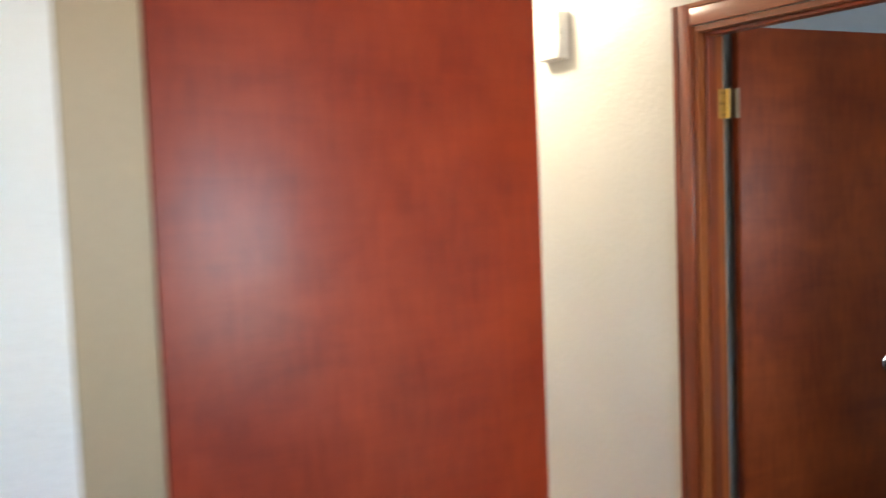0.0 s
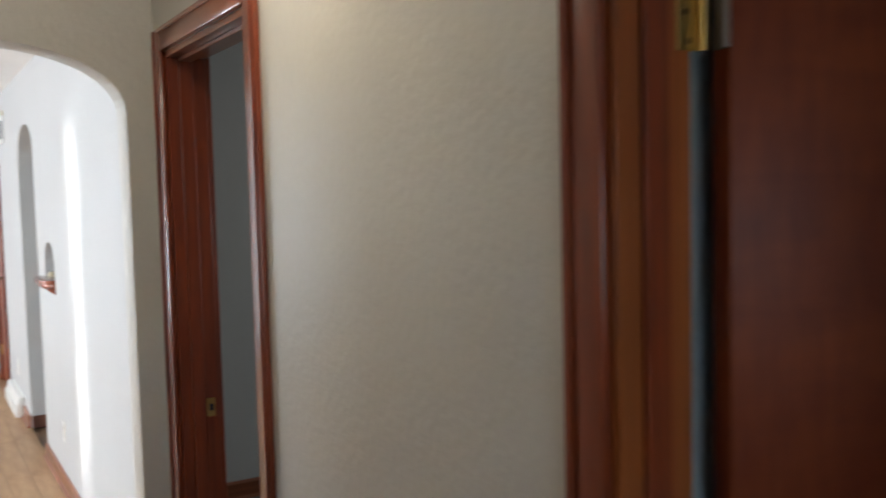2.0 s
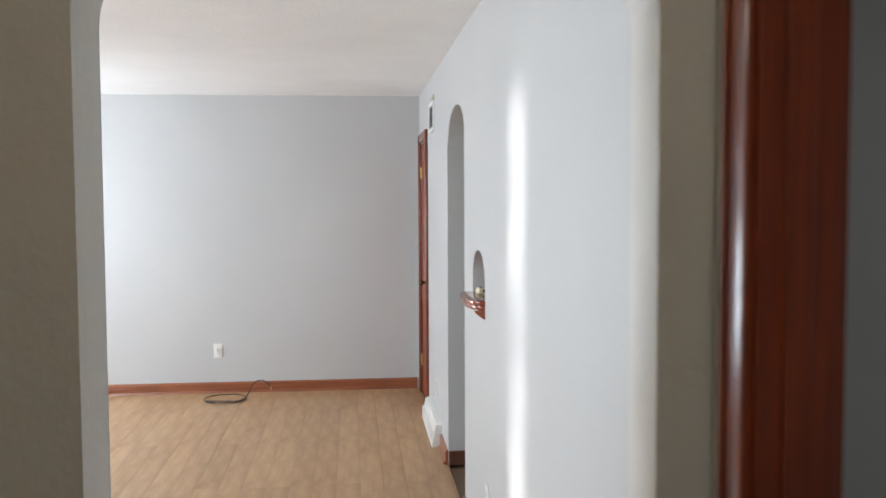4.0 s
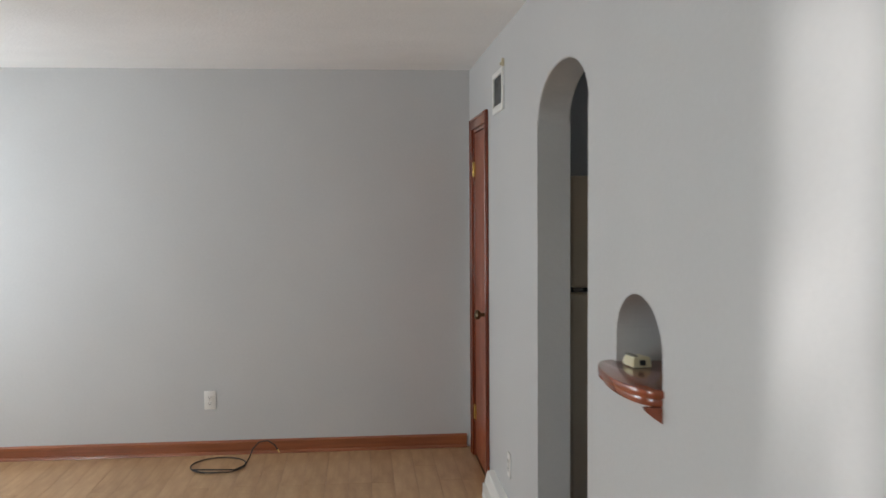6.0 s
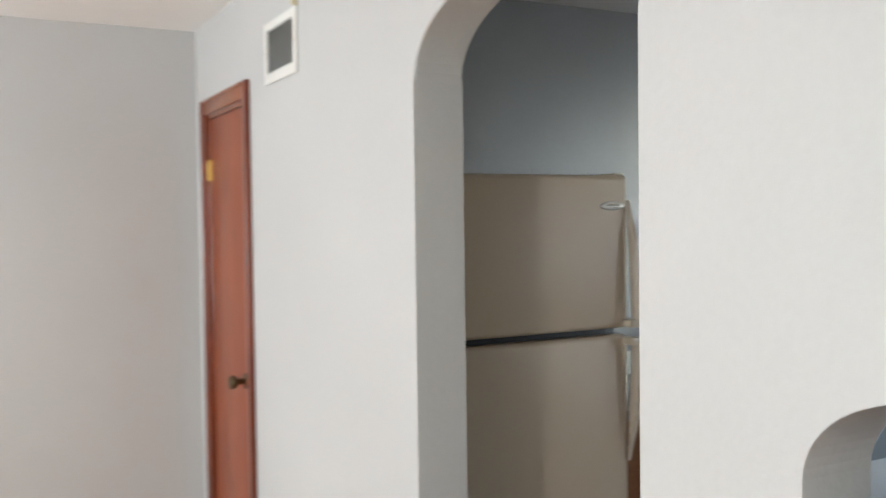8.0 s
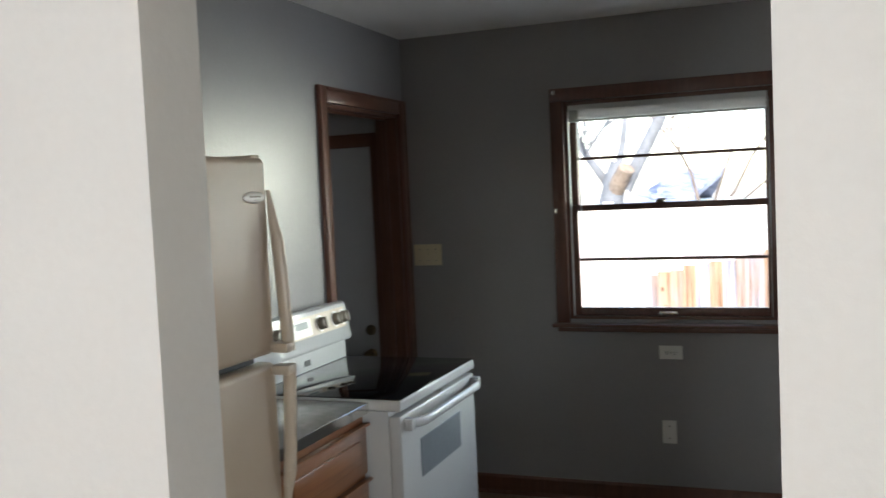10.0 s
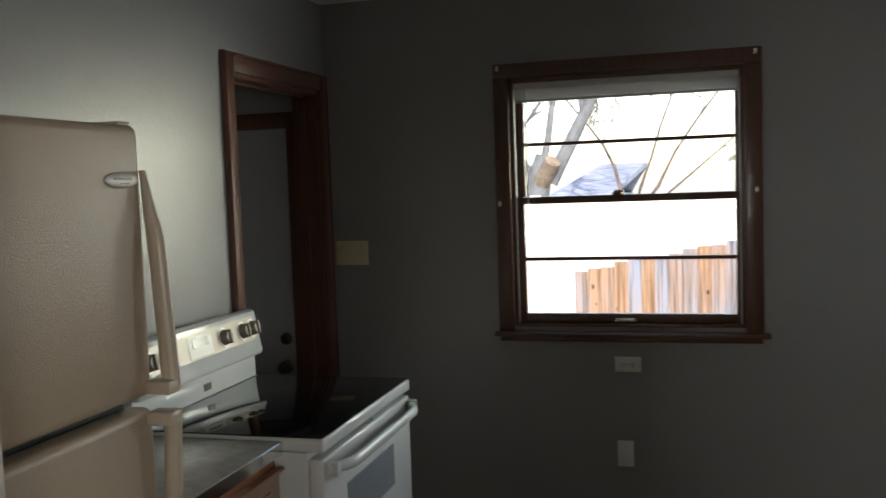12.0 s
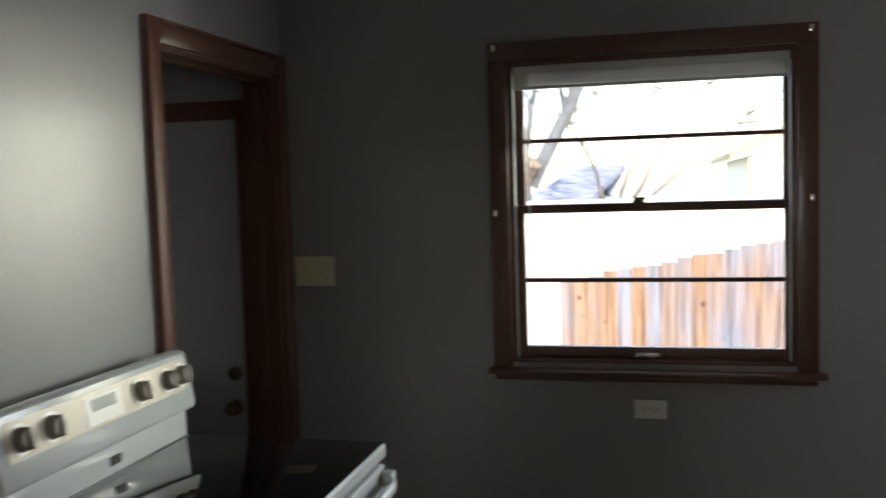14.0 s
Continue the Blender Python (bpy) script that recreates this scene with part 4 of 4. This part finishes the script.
def drawer_front(z0, z1, panel):
    d = part("drawer", box(CX0 + 0.14, CX1 - 0.012, CY - 0.019, CY - 0.0005, z0, z1, 0.005), M_CABINET, cab)
    if panel:
        part("panel", box(CX0 + 0.20, CX1 - 0.07, CY - 0.026, CY - 0.018, z0 + 0.045, z1 - 0.045, 0.006), M_CABINET, d)
    part("pull_lip", prism([(CY - 0.0192, z1 - 0.012), (CY - 0.034, z1 - 0.004), (CY - 0.034, z1 + 0.004), (CY - 0.0192, z1 + 0.004)], "x", CX0 + 0.14, CX1 - 0.012), M_CABINET, d)


drawer_front(0.665, 0.835, True)
drawer_front(0.40, 0.645, True)
drawer_front(0.13, 0.37, True)
counter = thing("worktop", ((CX0 + CX1) / 2, 4.57, 0.868), "grey speckled laminate worktop with a metal edge", "worktop")
part("slab", box(1.0, 1.7235, 4.283, 4.860, 0.8685, 0.905, 0.003), M_COUNTER, counter)
part("edge_strip", box(1.0, 1.7235, 4.2795, 4.2828, 0.869, 0.904, 0.001, 1), M_CHROME, counter, "brushed metal edge strip")
part("backsplash", box(1.0, 1.7235, 4.842, 4.8625, 0.9052, 1.0, 0.003), M_COUNTER, counter)

# stove
SX0, SX1 = 1.727, 2.495
stove = thing("electric_stove", ((SX0 + SX1) / 2, 4.5, 0.0), "white electric stove with a black glass cooktop", "stove")
part("body", box(SX0 + 0.004, SX1 - 0.004, 4.212, 4.80, 0.03, 0.872, 0.004), M_STOVE, stove)
ct = part("cooktop_frame", box(SX0, SX1, 4.162, 4.80, 0.873, 0.9125, 0.008, 3), M_STOVE, stove)
part("cooktop_glass", box(SX0 + 0.006, SX1 - 0.006, 4.168, 4.735, 0.9115, 0.916, 0.0015), M_BLACKGLASS, stove, "black ceramic glass cooktop")
od = part("oven_door", box(SX0 + 0.004, SX1 - 0.004, 4.166, 4.2105, 0.285, 0.856, 0.007, 3), M_STOVE, stove)
part("oven_window", box(1.895, 2.302, 4.1632, 4.168, 0.600, 0.740, 0.0012, 1), M_OVENGLASS, od, "grey glass oven window")
hp, hs = [], []
for i in range(25):
    k = i / 24
    bow = min(1, math.sin(k * math.pi) * 3.2)
    hp.append((SX0 + 0.02 + (SX1 - SX0 - 0.04) * k, 4.162 - 0.048 * bow, 0.826))
    hs.append((0.012, 0.017))
part("handle", sweep(hp, hs, 14, side=(0, 1, 0)), M_STOVE, od, "white bar handle")
for x in (SX0 + 0.034, SX1 - 0.034):
    part("handle_mount", box(x - 0.016, x + 0.016, 4.130, 4.1665, 0.806, 0.846, 0.005), M_STOVE, od)
part("door_latch", box(2.085, 2.135, 4.17, 4.20, 0.858, 0.868, 0.002), M_CHROME, stove)
part("storage_drawer", box(SX0 + 0.004, SX1 - 0.004, 4.170, 4.2105, 0.10, 0.275, 0.006), M_STOVE, stove)
part("riser", box(SX0 + 0.006, SX1 - 0.006, 4.752, 4.80, 0.9128, 1.0, 0.003), M_STOVE, stove)
part("riser_vent", box(2.125, 2.170, 4.7495, 4.7522, 0.935, 0.958), M_DARK, stove)
bg = part("control_panel", prism([(4.722, 1.008), (4.728, 0.995), (4.80, 0.995), (4.80, 1.150), (4.790, 1.156), (4.760, 1.156), (4.750, 1.150)], "x", SX0, SX1, bevel=0.005), M_STOVE, stove)
pn = Vector((0, -0.981, 0.194))


def on_panel(x, s):
    """A point on the sloping control face; s runs up the face in metres."""
    return Vector((x, 4.722 + 0.028 * s / 0.142, 1.008 + 0.142 * s / 0.142))


def panel_plate(name, x0, x1, s0, s1, mat, parent, out=0.0022, lab=""):
    bm = bmesh.new()
    q = [on_panel(x0, s0), on_panel(x1, s0), on_panel(x1, s1), on_panel(x0, s1)]
    lo = [bm.verts.new(p - pn * 0.001) for p in q]
    hi = [bm.verts.new(p + pn * out) for p in q]
    bm.faces.new(hi), bm.faces.new(lo[::-1])
    for i in range(4):
        bm.faces.new((lo[i], lo[(i + 1) % 4], hi[(i + 1) % 4], hi[i]))
    return part(name, bm, mat, parent, lab, smooth=False)


panel_plate("fascia", SX0 + 0.03, SX1 - 0.03, 0.045, 0.128, M_FRIDGE_SM, bg)
clock = panel_plate("clock", 2.02, 2.165, 0.052, 0.118, M_PLATE, bg, 0.004, "pale clock and timer display")
panel_plate("clock_window", 2.045, 2.14, 0.082, 0.110, M_OVENGLASS, clock, 0.0052)
for x in (1.80, 1.90, 2.245, 2.375, 2.445):
    c = on_panel(x, 0.086)
    part("dial_plate", lathe([(0.0, 0.0015), (0.035, 0.0015), (0.034, 0.0035), (0.0, 0.0035)], c, pn, 24), M_PLATE, bg)
    kb = part("knob", lathe([(0.0, 0.003), (0.027, 0.003), (0.026, 0.012), (0.022, 0.024), (0.020, 0.027), (0.0, 0.028)], c, pn, 24), M_KNOB, bg, "taupe plastic dial knob")
    g = box(-0.005, 0.005, -0.024, 0.024, 0.020, 0.034, 0.002)
    bmesh.ops.transform(g, matrix=Matrix.Translation(c) @ pn.to_track_quat("Z", "Y").to_matrix().to_4x4(), verts=g.verts)
    part("grip", g, M_KNOB, kb)

# kitchen window
WY0, WY1, WZ0, WZ1 = 2.985, 3.985, 0.935, 2.04
win = thing("window_kitchen", (3.55, 3.485, WZ0), "dark-stained wooden double-hung kitchen window with horizontal bars", "window", kind="structure")


def win_part(name, b, mat=M_DARKTRIM, bevel=0.003, parent=None, lab=""):
    return part(name, box(*b, bevel), mat, parent or win, lab)


win_part("side_casing", (3.483, 3.5045, 2.920, 2.990, 0.918, 2.042))
win_part("side_casing", (3.483, 3.5045, 3.980, 4.048, 0.918, 2.042))
win_part("head_casing", (3.483, 3.5045, 2.920, 4.048, 2.0425, 2.106))
win_part("sill", (3.445, 3.52, 2.896, 4.066, 0.899, 0.9175), bevel=0.005)
win_part("apron", (3.487, 3.5045, 2.925, 4.045, 0.872, 0.8985))
win_part("liner", (3.5046, 3.65, 2.9855, 3.006, 0.936, 2.04), bevel=0.001)
win_part("liner", (3.5046, 3.65, 3.964, 3.9845, 0.936, 2.04), bevel=0.001)
win_part("liner", (3.5046, 3.65, 3.006, 3.964, 2.020, 2.0395), bevel=0.001)
win_part("liner", (3.5046, 3.65, 3.006, 3.964, 0.9355, 0.950), bevel=0.001)


# pale strips added to imitate the bright sliver of light beside the sash
for y0, y1 in ((3.0062, 3.0100), (3.9600, 3.9638)):
    win_part("bright_edge_strip", (3.5075, 3.5285, y0, y1, 0.951, 1.99), M_BLIND, 0.0008, lab="pale strip added for the bright sliver beside the sash")


def sash(name, x0, x1, z0, z1, low, high, bar):
    s = win_part("sash_stile", (x0, x1, 3.0065, 3.026, z0, z1))
    win_part("sash_stile", (x0, x1, 3.930, 3.9635, z0, z1))
    win_part("sash_rail", (x0, x1, 3.026, 3.930, z0, z0 + low))
    win_part("sash_rail", (x0, x1, 3.026, 3.930, z1 - high, z1))
    win_part("glazing_bar", (x0 + 0.006, x1 - 0.004, 3.026, 3.930, bar - 0.008, bar + 0.008))
    zz = [(z0 + low, bar - 0.008), (bar + 0.008, z1 - high)]
    for a, b in zz:
        g = part("pane", box((x0 + x1) / 2 - 0.0015, (x0 + x1) / 2 + 0.0015, 3.026, 3.930, a, b), M_GLASS, win, smooth=False)
        g.visible_shadow = False


sash("lower", 3.530, 3.562, 0.951, 1.515, 0.040, 0.032, 1.236)
sash("upper", 3.566, 3.598, 1.483, 2.0195, 0.032, 0.030, 1.750)
lk = part("sash_lock", lathe([(0.0, 0.0), (0.024, 0.0), (0.022, 0.010), (0.010, 0.014), (0.0, 0.014)], (3.546, 3.52, 1.5152), (0, 0, 1)), M_BRONZE, win, "dark metal sash lock")
part("lock_lever", box(3.536, 3.550, 3.49, 3.535, 1.526, 1.534, 0.002), M_BRONZE, lk)
lf = part("sash_lift", box(3.512, 3.5305, 3.445, 3.540, 0.958, 0.966, 0.002), M_CHROME, win, "metal sash lift")
part("lift_lip", box(3.510, 3.5145, 3.450, 3.535, 0.958, 0.975, 0.001), M_CHROME, lf)
for y, z in ((2.945, 2.085), (4.025, 2.085), (2.943, 1.52), (4.03, 1.49)):
    part("curtain_bracket", box(3.474, 3.4835, y - 0.007, y + 0.007, z - 0.012, z + 0.012, 0.002), M_CHROME, win, "small metal curtain bracket")

blind = thing("window_blind", (3.515, 3.485, 1.93), "white mini blind fully raised in the kitchen window", "blind")
part("head_rail", box(3.500, 3.528, 3.012, 3.958, 1.992, 2.018, 0.002), M_BLIND, blind)
for i in range(13):
    z = 1.948 + i * 0.0034
    part("slat", box(3.500, 3.526, 3.014, 3.956, z, z + 0.0016), M_BLIND, blind, smooth=False)
part("bottom_rail", box(3.501, 3.525, 3.014, 3.956, 1.934, 1.946, 0.002), M_BLIND, blind)
part("wand", cyl((3.498, 3.905, 1.99), (3.498, 3.905, 1.46), 0.0035, seg=8), M_BLIND, blind, "thin clear tilt wand")

# ---------------------------------------------------------------- outdoors
ground = structure("ground", box(-400, 400, -400, 400, -1.2, -0.9), M_GRASS, "dry winter lawn", "ground")
fence = thing("fence", (9.3, 3.0, -0.9), "weathered cedar board fence in sunlight", "fence")
rng = random.Random(4)
FEN0 = Vector((9.58, 4.50, 0))
FEN1 = Vector((8.6, -1.5, 0))
fd = (FEN1 - FEN0).normalized()
fn = Vector((fd.y, -fd.x, 0))
for i in range(40):
    p = FEN0 + fd * (0.148 * i)
    hgt = 1.475 + rng.uniform(-0.015, 0.02) + 0.029 * min(i, 16)
    q = p + fd * 0.1465
    off = fn * rng.uniform(-0.006, 0.006)
    bm = bmesh.new()
    t = fn * 0.018
    cs = [p + off, q + off, q + off + t, p + off + t]
    lo = [bm.verts.new((c.x, c.y, -0.9)) for c in cs]
    hi = [bm.verts.new((c.x, c.y, -0.9 + hgt)) for c in cs]
    bm.faces.new(hi), bm.faces.new(lo[::-1])
    for k in range(4):
        bm.faces.new((lo[k], lo[(k + 1) % 4], hi[(k + 1) % 4], hi[k]))
    part("board", bm, M_FENCE, fence, smooth=False)
for z in (-0.5, 0.5):
    a, b = FEN0 - fn * 0.06, FEN1 - fn * 0.06
    part("rail", sweep([(a.x, a.y, z), (b.x, b.y, z)], (0.03, 0.045), 4), M_FENCE, fence, smooth=False)

# bare trees
rt = random.Random(11)


def limb(a, d, length, r, depth, bm, wander=0.2, most=3):
    pts, szs, p, v = [Vector(a)], [(r, r)], Vector(a), Vector(d).normalized()
    n = 6
    w0 = wander * (0.45 if depth == 0 else 1.0)
    for i in range(n):
        v = (v + Vector((rt.uniform(-w0, w0), rt.uniform(-w0, w0), rt.uniform(-0.4 * w0, 0.8 * w0)))).normalized()
        p = p + v * length / n
        pts.append(p.copy())
        rr = r * (1 - 0.6 * (i + 1) / n)
        szs.append((rr, rr))
    sweep(pts, szs, 6 if depth else 10, bm)
    if depth < most:
        for k in range(5 if depth else 6):
            i = rt.randint(2, n)
            w = (v + Vector((rt.uniform(-.9, .9), rt.uniform(-1.0, 1.0), rt.uniform(-.3, .8)))).normalized()
            limb(pts[i], w, length * rt.uniform(0.3, 0.55), max(0.012, szs[i][0] * 0.55), depth + 1, bm, wander, most)


tree = thing("bare_tree", (13.5, 5.75, -0.9), "leafless grey tree with a pruned trunk and bare limbs", "tree")
part("trunk", sweep([(13.5, 5.75, -0.9), (13.5, 5.70, 0.3), (13.5, 5.60, 1.2), (13.5, 5.50, 1.75), (13.5, 5.44, 1.98)], [(0.27, 0.27), (0.22, 0.22), (0.20, 0.20), (0.17, 0.17), (0.13, 0.13)], 14), M_BARK, tree)
for a, d, L, r in (((13.5, 5.36, 1.55), (0.1, -0.50, 0.86), 3.4, 0.125), ((13.5, 5.47, 1.8), (0.15, -0.20, 1.0), 2.8, 0.065), ((13.6, 5.55, 1.5), (0.3, 0.7, 0.9), 2.4, 0.08)):
    bm = bmesh.new()
    limb(a, d, L, r, 0, bm)
    part("limb", bm, M_BARK, tree)
part("cut_stub", cyl((13.46, 5.50, 1.55), (13.24, 5.27, 1.88), 0.15, 0.12, 14), M_CUT, tree, "pale freshly cut limb stub")

back_tree = thing("bare_tree", (17.0, 4.35, -0.9), "leafless brown tree with thin spreading branches", "tree")
part("trunk", sweep([(17.0, 4.35, -0.9), (17.0, 4.36, 0.2), (17.0, 4.35, 0.95)], [(0.12, 0.12), (0.10, 0.10), (0.07, 0.07)], 10), M_BARK_BROWN, back_tree)
for d, L, r in (((0.1, 0.35, 1.0), 2.4, 0.050), ((0.0, -0.12, 1.0), 2.6, 0.040), ((0.1, -0.75, 0.95), 3.2, 0.040), ((0.2, -1.2, 0.8), 3.0, 0.028)):
    bm = bmesh.new()
    limb((17.0, 4.35 + 0.02 * d[1], 0.85), d, L * 1.35, r * 0.85, 0, bm, 0.55)
    part("limb", bm, M_BARK_BROWN, back_tree)

# white panels added for the overexposed background; they also hide the trunks
backdrop_panels = thing("white_backdrop", (11.2, 3.8, -0.9), "tall white panels added in place of the overexposed background", "fence")
for k in range(5):
    y = 0.4 + k * 1.6
    part("post", box(11.14, 11.26, y - 0.06, y + 0.06, -0.9, 1.40, 0.01), M_VINYL, backdrop_panels)
    if k < 4:
        part("panel", box(11.18, 11.22, y + 0.061, y + 1.539, -0.85, 1.34, 0.004), M_VINYL, backdrop_panels)
        part("rail", box(11.165, 11.235, y + 0.061, y + 1.539, 1.3405, 1.37, 0.004), M_VINYL, backdrop_panels)

# neighbour's garage beyond the fence
gar = thing("neighbour_garage", (21, 5.4, -0.9), "pale neighbouring garage with a blue-grey shingle roof", "house")
part("wall", box(19.3, 24.7, 4.6, 6.0, -0.9, 1.20), M_SIDING, gar)


def slab(corners, thick, bm=None):
    """A sloping slab below four corners."""
    bm = bm or bmesh.new()
    hi = [bm.verts.new(c) for c in corners]
    lo = [bm.verts.new(Vector(c) - Vector((0, 0, thick))) for c in corners]
    bm.faces.new(hi), bm.faces.new(lo[::-1])
    for k in range(4):
        bm.faces.new((lo[k], lo[(k + 1) % 4], hi[(k + 1) % 4], hi[k]))
    return bm


EA, ED, RB, RC = Vector((19.0, 6.35, 1.20)), Vector((19.0, 4.95, 1.22)), Vector((22.0, 5.38, 1.95)), Vector((22.0, 4.32, 1.95))
roof = part("roof", slab([EA, ED, RC, RB], 0.10), M_ROOF, gar, smooth=False)
part("roof", slab([RB, RC, Vector((25.0, 4.95, 1.2)), Vector((25.0, 6.35, 1.2))], 0.10), M_ROOF, gar, smooth=False)
for k in range(11):
    a, b = k / 11, (k + 0.86) / 11
    lift = Vector((0, 0, 0.012))
    part("shingle_course", slab([EA.lerp(RB, a) + lift, ED.lerp(RC, a) + lift, ED.lerp(RC, b) + lift, EA.lerp(RB, b) + lift], 0.011), M_ROOF, roof, smooth=False)
part("fascia", sweep([EA - Vector((0.02, 0, 0.07)), ED - Vector((0.02, 0, 0.07))], (0.02, 0.08), 4), M_SIDING, gar, smooth=False)

# corner of the next house
house = thing("neighbour_house", (16, 0.8, -0.9), "white sided neighbouring house corner with a tan eave", "house")
part("wall", box(13.9, 20.0, -1.0, 2.22, -0.9, 1.90), M_VINYL, house)
part("eave", slab([Vector((13.78, 2.52, 1.94)), Vector((20.2, 2.52, 1.94)), Vector((20.2, -1.0, 3.60)), Vector((13.78, -1.0, 3.60))], 0.10), M_TAN_PAINT, house, "tan painted eave", smooth=False)
part("downspout", box(13.82, 13.89, 2.20, 2.28, -0.9, 1.86, 0.01), M_TAN_PAINT, house)

# ---------------------------------------------------------------- floor planks
PW, PL = 0.13, 0.92
meshes = {}


def plank_mesh(w, l):
    key = (round(w, 3), round(l, 3))
    if key not in meshes:
        bm = box(0.0006, w - 0.0006, 0.0006, l - 0.0006, 0, 0.0118)
        for f in bm.faces:
            f.smooth = False
        me = bpy.data.meshes.new("plank")
        bmesh.ops.recalc_face_normals(bm, faces=bm.faces)
        bm.to_mesh(me)
        bm.free()
        me.materials.append(M_FLOOR)
        meshes[key] = me
    return meshes[key]


def lay(x0, x1, y0, y1, seed):
    r = random.Random(seed)
    x = x0
    while x < x1 - 0.01:
        w = min(PW, x1 - x)
        y = y0 - r.choice((0.0, 0.31, 0.62, 0.93))
        while y < y1 - 0.01:
            a, b = max(y, y0), min(y + PL, y1)
            if b - a > 0.01:
                ob = new("plank", plank_mesh(w, b - a))
                ob.location = (x, a, -0.0119)
                ob.parent = floor
            y += PL
        x += PW


lay(-4.3, 0.0, -0.217, 6.0, 3)
lay(-1.22, 0.0, -4.9, -0.22, 5)
